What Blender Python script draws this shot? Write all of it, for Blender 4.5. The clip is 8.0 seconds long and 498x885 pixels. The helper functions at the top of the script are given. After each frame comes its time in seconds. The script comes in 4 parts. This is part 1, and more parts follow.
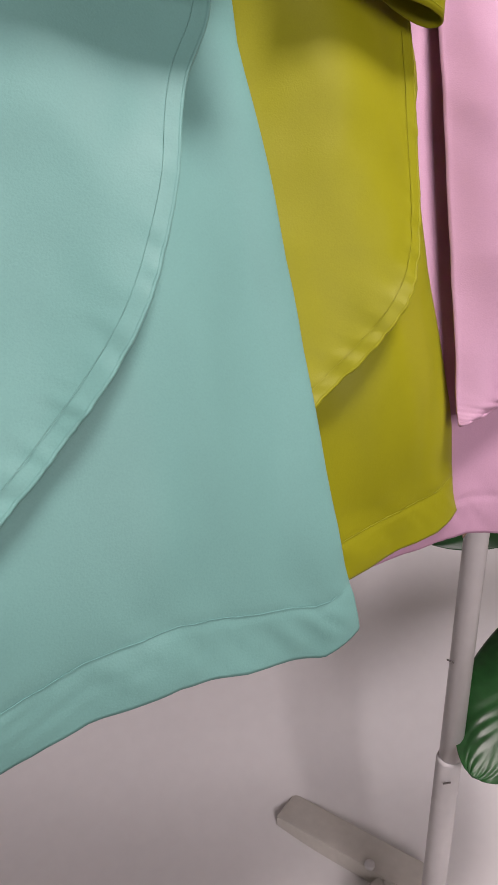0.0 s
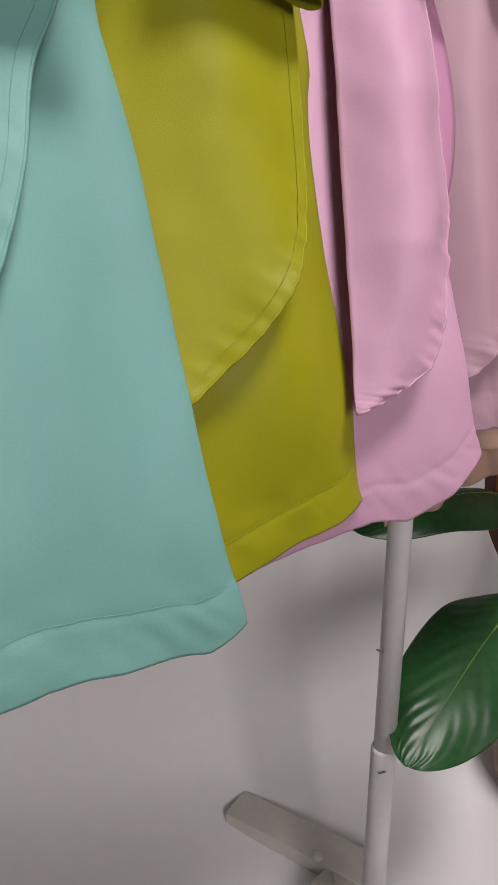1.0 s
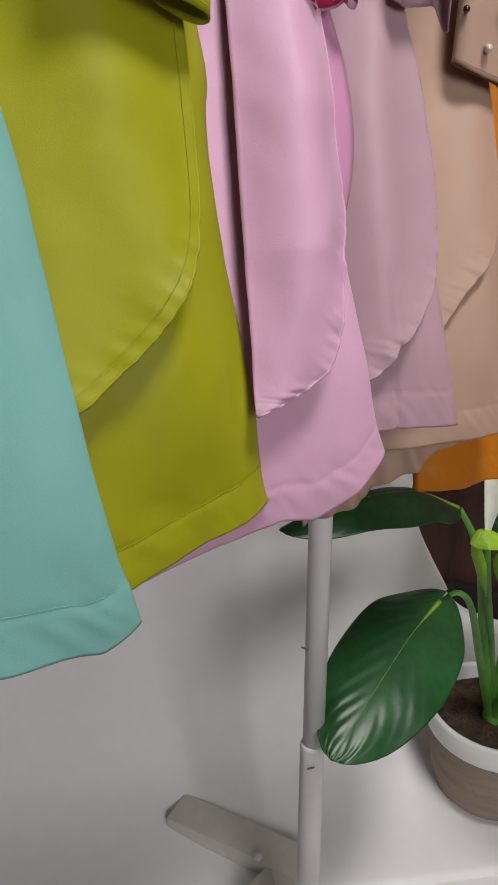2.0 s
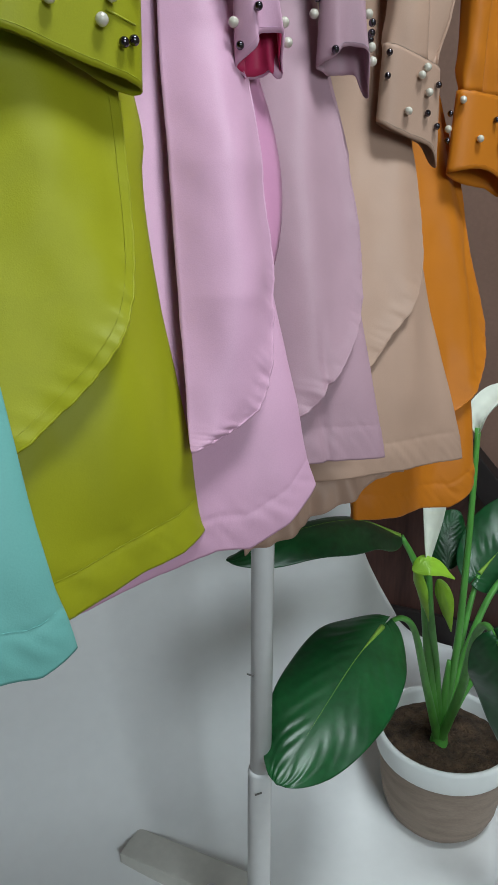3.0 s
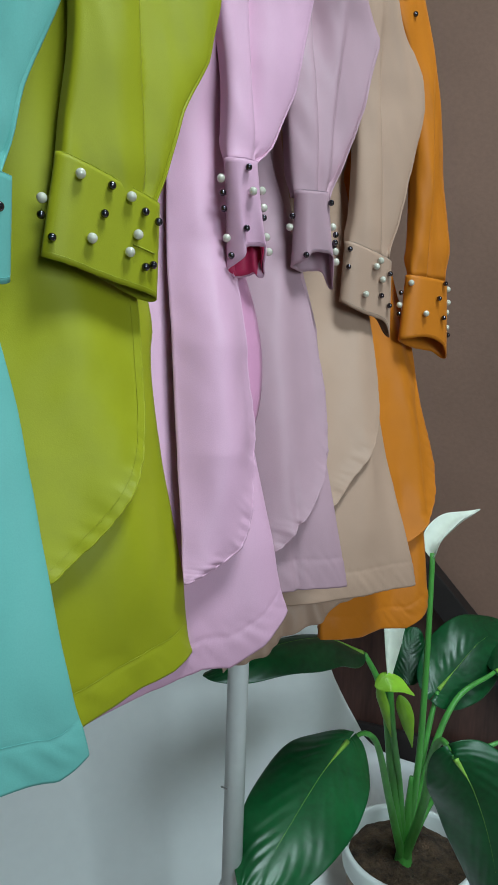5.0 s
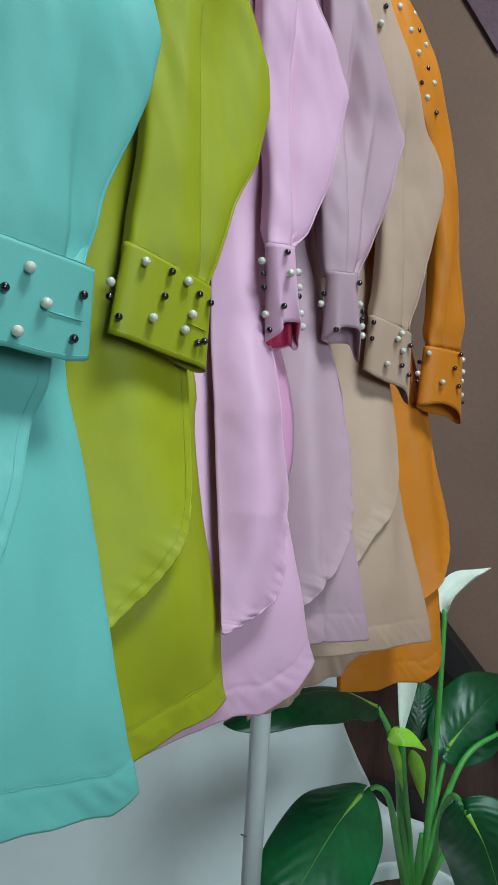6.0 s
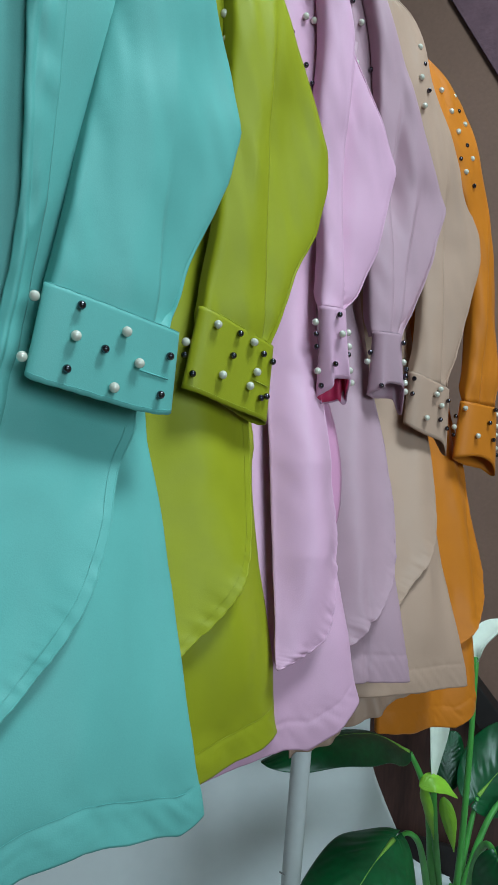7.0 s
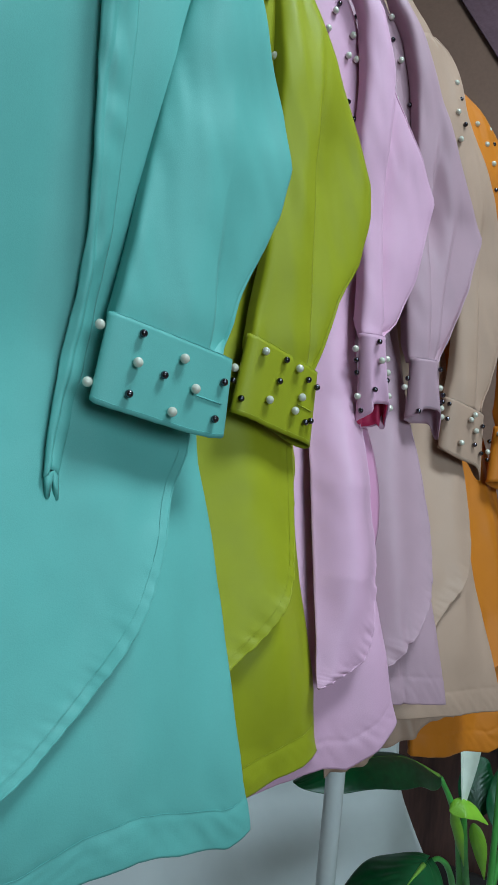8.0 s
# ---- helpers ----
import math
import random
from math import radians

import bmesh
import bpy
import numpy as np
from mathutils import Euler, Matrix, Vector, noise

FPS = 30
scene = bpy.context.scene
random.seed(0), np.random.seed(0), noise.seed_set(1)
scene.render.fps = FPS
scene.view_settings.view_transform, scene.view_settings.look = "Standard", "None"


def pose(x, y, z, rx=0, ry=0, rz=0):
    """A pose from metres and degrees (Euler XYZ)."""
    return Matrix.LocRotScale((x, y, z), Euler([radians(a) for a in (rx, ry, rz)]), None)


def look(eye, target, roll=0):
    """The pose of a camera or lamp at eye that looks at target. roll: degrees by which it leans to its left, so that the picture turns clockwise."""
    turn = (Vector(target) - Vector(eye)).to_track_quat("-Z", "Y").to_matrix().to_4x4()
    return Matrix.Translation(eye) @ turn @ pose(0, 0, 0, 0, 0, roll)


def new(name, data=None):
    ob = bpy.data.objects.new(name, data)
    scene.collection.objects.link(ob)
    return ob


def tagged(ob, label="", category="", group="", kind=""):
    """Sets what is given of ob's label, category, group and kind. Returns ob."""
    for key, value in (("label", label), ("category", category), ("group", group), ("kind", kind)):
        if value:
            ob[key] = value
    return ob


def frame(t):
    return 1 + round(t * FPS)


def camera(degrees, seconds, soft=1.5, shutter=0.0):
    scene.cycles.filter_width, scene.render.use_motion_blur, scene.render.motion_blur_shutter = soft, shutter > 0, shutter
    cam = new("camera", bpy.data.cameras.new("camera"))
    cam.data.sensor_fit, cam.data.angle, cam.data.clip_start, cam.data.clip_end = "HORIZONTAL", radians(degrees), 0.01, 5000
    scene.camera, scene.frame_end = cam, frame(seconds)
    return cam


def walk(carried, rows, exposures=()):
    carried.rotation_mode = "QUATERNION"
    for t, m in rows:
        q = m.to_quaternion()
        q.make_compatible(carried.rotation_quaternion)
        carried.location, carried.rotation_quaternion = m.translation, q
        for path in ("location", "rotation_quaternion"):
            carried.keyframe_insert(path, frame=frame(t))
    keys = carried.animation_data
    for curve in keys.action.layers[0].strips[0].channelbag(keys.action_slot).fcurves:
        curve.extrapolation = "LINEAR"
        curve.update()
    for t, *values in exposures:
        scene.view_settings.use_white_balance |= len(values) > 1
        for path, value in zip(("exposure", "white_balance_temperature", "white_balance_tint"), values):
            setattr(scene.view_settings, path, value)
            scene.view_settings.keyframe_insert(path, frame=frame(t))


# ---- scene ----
cam = camera(39.0, 8.0)
METRES, EYE, TILT, LEAN, TURN = 0.36, 0.895, -19.6, 0.0, 0.0
ROWS = [
    (0.0, 0.0, 0.0, 0.0, 0.0, 0.0, 0.0),
    (0.5, 0.0616, 0.0155, -0.0026, -1.15, -0.19, 0.72),
    (1.0, 0.1117, 0.0199, -0.0071, -2.76, -0.32, 1.51),
    (1.5, 0.1585, 0.0109, -0.0112, -4.47, -0.34, 2.06),
    (2.0, 0.1962, -0.0113, -0.0126, -6.38, -0.1, 2.53),
    (3.5, 0.2388, -0.1593, -0.0025, -10.52, 4.19, 3.32),
    (4.0, 0.2235, -0.2279, 0.0132, -11.27, 6.33, 3.21),
    (4.5, 0.196, -0.2971, 0.0287, -11.77, 8.57, 2.88),
    (6.0, 0.0494, -0.4816, 0.0449, -12.25, 14.6, 0.78),
    (6.5, -0.0118, -0.5398, 0.0352, -11.85, 16.42, -0.1),
    (7.0, -0.0707, -0.5914, 0.0213, -11.22, 18.08, -1.02),
    (7.5, -0.1152, -0.625, 0.0116, -10.51, 19.23, -1.82),
    (8.0, -0.1428, -0.6327, 0.0091, -10.0, 19.66, -2.29),
]
walk(cam, [(t, pose(0, 0, EYE, TILT, LEAN, TURN) @ pose(METRES * x, METRES * y, METRES * z, 90 + pitch, roll, yaw)) for t, x, y, z, yaw, pitch, roll in ROWS],
     exposures=[(0.0, 0.22, 6750, 29), (0.6, 0.06, 6650, 25), (2.0, 0.03, 6450, 15), (3.4, 0.08, 5450, -4), (4.5, 0.10, 5350, -7), (6.0, 0.12, 5200, -11), (8.0, -0.06, 5000, -11)])

# ---- light ----
world = bpy.data.worlds.new("world")
world.use_nodes = True
scene.world = world
sky = world.node_tree.nodes.new("ShaderNodeTexSky")
sky.sky_type, sky.sun_disc = "NISHITA", False
sky.sun_elevation, sky.sun_rotation = radians(35), radians(120)
world.node_tree.links.new(sky.outputs[0], world.node_tree.nodes["Background"].inputs[0])
world.node_tree.nodes["Background"].inputs[1].default_value = 0.08


def area_light(name, eye, target, w, h, watts, colour):
    data = bpy.data.lights.new(name, "AREA")
    data.shape, data.size, data.size_y, data.energy, data.color = "RECTANGLE", w, h, watts, colour
    ob = new(name, data)
    ob.matrix_world = look(eye, target)
    return ob


# soft fill from an unseen window added behind the camera for the backdrop, and a ceiling panel over the rack
area_light("backdrop_fill_light", (0.90, -2.34, 1.60), (0.2, 0.6, 0.7), 1.0, 1.1, 36, (1.0, 0.98, 0.95))
area_light("ceiling_panel_light", (0.58, -0.16, 2.56), (0.58, -0.16, 0.0), 0.50, 0.50, 29, (1.0, 0.97, 0.93))


# ---- materials ----
def material(name, colour, rough=0.6, metal=0.0, var=0.08, scale=6.0, bump=0.1, bump_scale=60.0, bump_dist=0.001, sheen=0.0, coat=0.0, spec=0.5, tint=None, stretch=(1, 1, 1)):
    """A plain surface with large soft variation, fine grain and relief."""
    m = bpy.data.materials.new(name)
    m.use_nodes = True
    nt = m.node_tree
    n, ln = nt.nodes, nt.links
    p = n["Principled BSDF"]
    p.inputs["Roughness"].default_value, p.inputs["Metallic"].default_value = rough, metal
    p.inputs["Sheen Weight"].default_value, p.inputs["Coat Weight"].default_value = sheen, coat
    p.inputs["Sheen Roughness"].default_value = 0.4
    p.inputs["Specular IOR Level"].default_value = spec
    co = n.new("ShaderNodeTexCoord")
    mp = n.new("ShaderNodeMapping")
    mp.inputs["Scale"].default_value = stretch
    ln.new(co.outputs["Object"], mp.inputs[0])
    big = n.new("ShaderNodeTexNoise")
    big.inputs["Scale"].default_value, big.inputs["Detail"].default_value = scale, 3
    fine = n.new("ShaderNodeTexNoise")
    fine.inputs["Scale"].default_value, fine.inputs["Detail"].default_value = bump_scale, 2
    ln.new(mp.outputs[0], big.inputs[0])
    ln.new(mp.outputs[0], fine.inputs[0])
    add = n.new("ShaderNodeMath")
    add.operation = "MULTIPLY_ADD"
    ln.new(fine.outputs[0], add.inputs[0])
    add.inputs[1].default_value = 0.4
    ln.new(big.outputs[0], add.inputs[2])
    ramp = n.new("ShaderNodeMapRange")
    ramp.inputs["From Min"].default_value, ramp.inputs["From Max"].default_value = 0.4, 1.0
    ln.new(add.outputs[0], ramp.inputs[0])
    mix = n.new("ShaderNodeMix")
    mix.data_type = "RGBA"
    other = tint or tuple(c * (1 - 2 * var) for c in colour)
    mix.inputs["A"].default_value, mix.inputs["B"].default_value = (*other, 1), (*(min(1, c * (1 + var)) for c in colour), 1)
    ln.new(ramp.outputs[0], mix.inputs["Factor"])
    ln.new(mix.outputs["Result"], p.inputs["Base Color"])
    bp = n.new("ShaderNodeBump")
    bp.inputs["Strength"].default_value, bp.inputs["Distance"].default_value = bump, bump_dist
    ln.new(fine.outputs[0], bp.inputs["Height"])
    ln.new(bp.outputs[0], p.inputs["Normal"])
    return m


def crepe(name, colour):
    return material(name, colour, rough=0.5, var=0.06, scale=9, bump=0.16, bump_scale=1100, bump_dist=0.0006, sheen=0.04, spec=0.22)


TEAL, OLIVE, PINK = crepe("teal_crepe", (0.168, 0.395, 0.355)), crepe("olive_crepe", (0.30, 0.305, 0.006)), crepe("pink_crepe", (0.60, 0.355, 0.485))
MAUVE, BEIGE, ORANGE = crepe("mauve_crepe", (0.42, 0.27, 0.32)), crepe("beige_crepe", (0.42, 0.28, 0.205)), crepe("orange_crepe", (0.50, 0.165, 0.007))
PINK_FACING = crepe("pink_facing_crepe", (0.57, 0.27, 0.43))
CRIMSON = crepe("crimson_lining_crepe", (0.45, 0.03, 0.10))
PEARL = material("pearl_white", (0.60, 0.565, 0.47), rough=0.16, var=0.03, bump=0.0, coat=1.0, spec=0.9)
GUNMETAL = material("pearl_gunmetal", (0.12, 0.11, 0.13), rough=0.12, metal=1.0, var=0.05, bump=0.0)
WHITE_WALL = material("white_backdrop", (0.84, 0.84, 0.84), rough=0.75, var=0.03, scale=2.5, bump=0.12, bump_scale=40)
WHITE_FLOOR = material("white_floor", (0.84, 0.84, 0.83), rough=0.55, var=0.03, scale=3.0, bump=0.1, bump_scale=50)
# assumed dark brown for the unseen floor, so less light bounces up
LOW_BOUNCE_FLOOR = material("low_bounce_floor", (0.13, 0.09, 0.065), rough=0.5, var=0.2, scale=4.0, bump=0.2, bump_scale=60)
# dark grey on the unseen walls and ceiling, to hold back fill light
FILL_CUT_PAINT = material("fill_cut_paint", (0.22, 0.21, 0.20), rough=0.8, var=0.04, scale=2.0, bump=0.15, bump_scale=120)
BROWN_WALL = material("brown_wall_paint", (0.22, 0.128, 0.092), rough=0.8, var=0.10, scale=3.0, bump=0.2, bump_scale=130, bump_dist=0.002)
PURPLE = material("purple_plaster", (0.17, 0.095, 0.12), rough=0.85, var=0.15, scale=12, bump=0.6, bump_scale=90, bump_dist=0.004)
DARK_WOOD = material("dark_red_wood", (0.075, 0.034, 0.026), rough=0.5, var=0.3, scale=5, bump=0.2, bump_scale=40, stretch=(5, 5, 0.6))
BLACK_WOOD = material("black_brown_wood", (0.016, 0.010, 0.009), rough=0.6, var=0.2, scale=8, bump=0.2)
RACK_WHITE = material("rack_white_paint", (0.70, 0.70, 0.69), rough=0.38, var=0.05, scale=8, bump=0.08, bump_scale=90)
RACK_CREAM = material("rack_foot_paint", (0.62, 0.60, 0.54), rough=0.5, var=0.08, scale=7, bump=0.1, bump_scale=80)
SCUFF = material("scuff_grey", (0.16, 0.15, 0.14), rough=0.8)
HANGER = material("hanger_white_plastic", (0.72, 0.80, 0.78), rough=0.3, var=0.02)
POT_BODY = material("pot_cement", (0.30, 0.235, 0.185), rough=0.9, var=0.16, scale=14, bump=0.5, bump_scale=140, bump_dist=0.002, stretch=(1, 1, 5))
POT_RIM = material("pot_white_glaze", (0.78, 0.80, 0.78), rough=0.45, var=0.03, bump=0.1, bump_scale=60)
SOIL = material("peat_soil", (0.075, 0.046, 0.026), rough=1.0, var=0.45, scale=60, bump=1.0, bump_scale=260, bump_dist=0.006)
LEAF = material("leaf_dark_green", (0.013, 0.082, 0.020), rough=0.36, var=0.35, scale=9, bump=0.15, bump_scale=120, spec=0.5)
VEIN = material("leaf_pale_vein", (0.28, 0.48, 0.06), rough=0.45, var=0.15, scale=20)
STALK = material("stalk_green", (0.12, 0.36, 0.055), rough=0.42, var=0.2, scale=18, stretch=(3, 3, 0.6))
LIME = material("young_leaf_lime", (0.28, 0.50, 0.025), rough=0.42, var=0.2, scale=20)
SPATHE = material("spathe_white", (0.78, 0.80, 0.70), rough=0.5, var=0.06, scale=30)
BUTTON = material("pearl_button", (0.75, 0.70, 0.66), rough=0.25)
GLASS_WHITE = material("window_frame_paint", (0.75, 0.75, 0.74), rough=0.45)
LAMP_GLOW = bpy.data.materials.new("lamp_diffuser")
LAMP_GLOW.use_nodes = True
LAMP_GLOW.node_tree.nodes["Principled BSDF"].inputs["Emission Color"].default_value = (1, 0.97, 0.93, 1)
LAMP_GLOW.node_tree.nodes["Principled BSDF"].inputs["Emission Strength"].default_value = 2.0


# ---- mesh helpers ----
def link(name, verts, faces, mat, parent=None, label="", smooth=True, thick=0.0):
    me = bpy.data.meshes.new(name)
    me.from_pydata([tuple(map(float, v)) for v in verts], [], faces)
    me.materials.append(mat)
    if smooth:
        me.polygons.foreach_set("use_smooth", [True] * len(me.polygons))
    me.update()
    ob = new(name, me)
    ob.parent = parent
    if thick:
        s = ob.modifiers.new("cloth", "SOLIDIFY")
        s.thickness, s.offset = thick, 0.0
    if label:
        ob["label"] = label
    return ob


def sheet(rows, closed=False):
    """Quads over a grid of points; closed joins each row's end to its start."""
    rows = np.asarray(rows, float)
    nr, nc, _ = rows.shape
    last = nc if closed else nc - 1
    faces = [(r * nc + c, r * nc + (c + 1) % nc, (r + 1) * nc + (c + 1) % nc, (r + 1) * nc + c) for r in range(nr - 1) for c in range(last)]
    return rows.reshape(-1, 3), faces


def tube(points, radius, sides=8, ends=True):
    """Verts and faces of a tube along points; radius is a number or one for each point."""
    pts = [Vector(p) for p in points]
    radii = radius if hasattr(radius, "__len__") else [radius] * len(pts)
    verts, faces, side = [], [], None
    for i, p in enumerate(pts):
        d = (pts[min(i + 1, len(pts) - 1)] - pts[max(i - 1, 0)]).normalized()
        if side is None:
            side = d.orthogonal().normalized()
        side = (side - d * side.dot(d)).normalized()
        up = d.cross(side)
        verts += [p + radii[i] * (math.cos(a) * side + math.sin(a) * up) for a in (2 * math.pi * k / sides for k in range(sides))]
    for i in range(len(pts) - 1):
        faces += [(i * sides + k, i * sides + (k + 1) % sides, (i + 1) * sides + (k + 1) % sides, (i + 1) * sides + k) for k in range(sides)]
    if ends:
        faces += [tuple(range(sides - 1, -1, -1)), tuple((len(pts) - 1) * sides + k for k in range(sides))]
    return verts, faces


def spline(points, n):
    """n points on a smooth curve through the given ones."""
    p = np.array(points, float)
    p = np.vstack([2 * p[0] - p[1], p, 2 * p[-1] - p[-2]])
    out = []
    for s in np.linspace(0, len(points) - 1, n):
        i = min(int(s), len(points) - 2)
        t = s - i
        a, b, c, d = p[i:i + 4]
        out.append(0.5 * (2 * b + (c - a) * t + (2 * a - 5 * b + 4 * c - d) * t * t + (3 * b - a - 3 * c + d) * t ** 3))
    return np.array(out)


def line_at(table, soft=0.004):
    """A function through (argument, value) pairs with straight runs and slightly eased corners."""
    t = np.array(sorted(table), float)
    return lambda a: sum(np.interp(np.asarray(a) + o * soft, t[:, 0], t[:, 1]) for o in (-1, -0.5, 0, 0.5, 1)) / 5


def curve_at(table):
    """A smooth function through (argument, value) pairs, flat beyond them."""
    t = spline(sorted(table), 24 * len(table))
    xs, ys = np.maximum.accumulate(t[:, 0]), t[:, 1]
    return lambda a: np.interp(a, xs, ys)


def block(name, size, m, mat, parent=None, bevel=0.004, label=""):
    bm = bmesh.new()
    bmesh.ops.create_cube(bm, size=1)
    bmesh.ops.scale(bm, vec=size, verts=bm.verts)
    if bevel:
        bmesh.ops.bevel(bm, geom=bm.edges[:], offset=bevel, segments=2, affect="EDGES", profile=0.7)
    me = bpy.data.meshes.new(name)
    bm.to_mesh(me)
    bm.free()
    me.materials.append(mat)
    ob = new(name, me)
    ob.matrix_basis = m
    ob.parent = parent
    if label:
        ob["label"] = label
    return ob


def ball(radius):
    bm = bmesh.new()
    bmesh.ops.create_uvsphere(bm, u_segments=14, v_segments=9, radius=radius)
    me = bpy.data.meshes.new("pearl")
    bm.to_mesh(me)
    bm.free()
    me.polygons.foreach_set("use_smooth", [True] * len(me.polygons))
    return me


BIG_PEARL, SMALL_PEARL = ball(0.0037), ball(0.0030)
BIG_PEARL.materials.append(PEARL)
SMALL_PEARL.materials.append(GUNMETAL)


def pearl(place, white, parent):
    ob = new("pearl" if white else "metal_bead", BIG_PEARL if white else SMALL_PEARL)
    ob.location = place
    ob.parent = parent
    return ob


# ---- the setting ----
def slab(name, corners, thick, mat, label, category):
    """A flat four-cornered slab, its depth laid to the back of the corners' winding."""
    c = [Vector(p) for p in corners]
    n = (c[1] - c[0]).cross(c[3] - c[0]).normalized()
    v = c + [p - n * thick for p in c]
    f = [(0, 1, 2, 3), (7, 6, 5, 4)] + [(i, i + 4, (i + 1) % 4 + 4, (i + 1) % 4) for i in range(4)]
    return tagged(link(name, v, f, mat, smooth=False), label, category, kind="structure")


# unseen floor in front, kept dark to deepen the shade under the cuffs
slab("floor", [(-2.2, -2.4, -0.004), (2.2, -2.4, -0.004), (2.2, 2.0, -0.004), (-2.2, 2.0, -0.004)], 0.1, LOW_BOUNCE_FLOOR, "unseen floor round the white sheet, dark brown to cut bounce light", "floor")
slab("floor_sheet", [(-1.6, 0.42, 0), (1.5, 0.42, 0), (1.5, 1.6, 0), (-1.6, 1.6, 0)], 0.0035, WHITE_FLOOR, "smooth white sheet laid under rack and plant", "floor covering")
# ceiling and walls out of view, added to enclose and dim the room
slab("ceiling", [(-2.2, 2.0, 2.6), (2.2, 2.0, 2.6), (2.2, -2.4, 2.6), (-2.2, -2.4, 2.6)], 0.1, FILL_CUT_PAINT, "plain unseen ceiling, dark grey to cut fill light", "ceiling")
slab("wall_west", [(-2.2, -2.4, 0), (-2.2, 2.0, 0), (-2.2, 2.0, 2.6), (-2.2, -2.4, 2.6)], 0.12, FILL_CUT_PAINT, "plain unseen wall, dark grey to cut fill light", "wall")
slab("wall_east", [(2.2, 2.0, 0), (2.2, -2.4, 0), (2.2, -2.4, 2.6), (2.2, 2.0, 2.6)], 0.12, FILL_CUT_PAINT, "plain unseen wall, dark grey to cut fill light", "wall")
# wall behind the camera, round the opening of the added window
for nm, x0, x1, z0, z1 in (("wall_south_below", -2.2, 2.2, 0.0, 1.0), ("wall_south_above", -2.2, 2.2, 2.26, 2.6),
                           ("wall_south_west", -2.2, 0.35, 1.0, 2.26), ("wall_south_east", 1.45, 2.2, 1.0, 2.26)):
    slab(nm, [(x1, -2.4, z0), (x0, -2.4, z0), (x0, -2.4, z1), (x1, -2.4, z1)], 0.12, FILL_CUT_PAINT, "plain unseen wall round an added window, dark grey to cut fill light", "wall")

# brown wall that runs askew behind the rack
WD = Vector((0.83, -0.557, 0)).normalized()
W0 = Vector((0.712, 1.324, 0))
a, b = W0 - WD * 1.9, W0 + WD * 1.75
slab("wall_brown", [a, b, b + Vector((0, 0, 2.6)), a + Vector((0, 0, 2.6))], 0.1, BROWN_WALL, "matt brown painted wall behind the plant", "wall")

# sloping purple plaster under the ceiling
up, out = Vector((0, 0, 1)), Vector((-0.557, -0.83, 0)).normalized() * 0.012
slab("sloped_plaster", [W0 + WD * 0.117 + up * 1.70 + out, W0 + WD * 1.6 + up * 1.70 + out, W0 + WD * 1.6 + up * 2.59 + out, W0 - WD * 0.44 + up * 2.59 + out], 0.011, PURPLE, "dusty purple rough plaster with a slanting edge", "wall")

# white backdrop sheet: hangs behind the rack, bows back to the floor
EDGE = spline([(0.400, 0.90, 1.25), (0.405, 0.90, 0.9), (0.412, 0.895, 0.60), (0.418, 0.90, 0.49), (0.433, 0.912, 0.425), (0.470, 0.935, 0.352), (0.524, 0.985, 0.262), (0.562, 1.07, 0.20), (0.645, 1.16, 0.10), (0.745, 1.20, 0.035), (0.83, 1.215, 0.0006)], 60)
COVE = spline([(0.96, 1.25), (0.965, 0.9), (0.965, 0.60), (0.963, 0.46), (0.958, 0.36), (0.945, 0.25), (0.922, 0.16), (0.885, 0.085), (0.835, 0.03), (0.765, 0.004), (0.66, 0.0006)], 60)
rows = []
for e, c in zip(EDGE, COVE):
    row = []
    for s in np.concatenate([np.linspace(0, 0.88, 14), np.linspace(0.89, 1, 40)]):
        x = -2.0 + (e[0] + 2.0) * s
        k = min(1.0, max(0.0, (s - 0.90) / 0.10))
        k = k * k * (3 - 2 * k)
        row.append((x, c[0] + (e[1] - c[0]) * k + 0.004 * math.sin(9 * s + 2 * e[2]), c[1] + (e[2] - c[1]) * k))
    rows.append(row)
backdrop = link("backdrop", *sheet(rows), WHITE_FLOOR, thick=0.0008)
tagged(backdrop, "white backdrop sheet hanging behind the rack, curling at its edge", "backdrop", kind="structure")
# ---- tunics on the rack ----
LEAN_SHAPE = line_at([(-0.2, 0.0), (0.0, 0.0), (0.06, 0.11), (0.12, 0.34), (0.20, 0.69), (0.29, 1.06), (0.34, 1.14), (0.42, 1.05), (0.55, 0.95), (0.8, 1.0), (1.0, 1.0)], 0.02)
TOP = 0.82


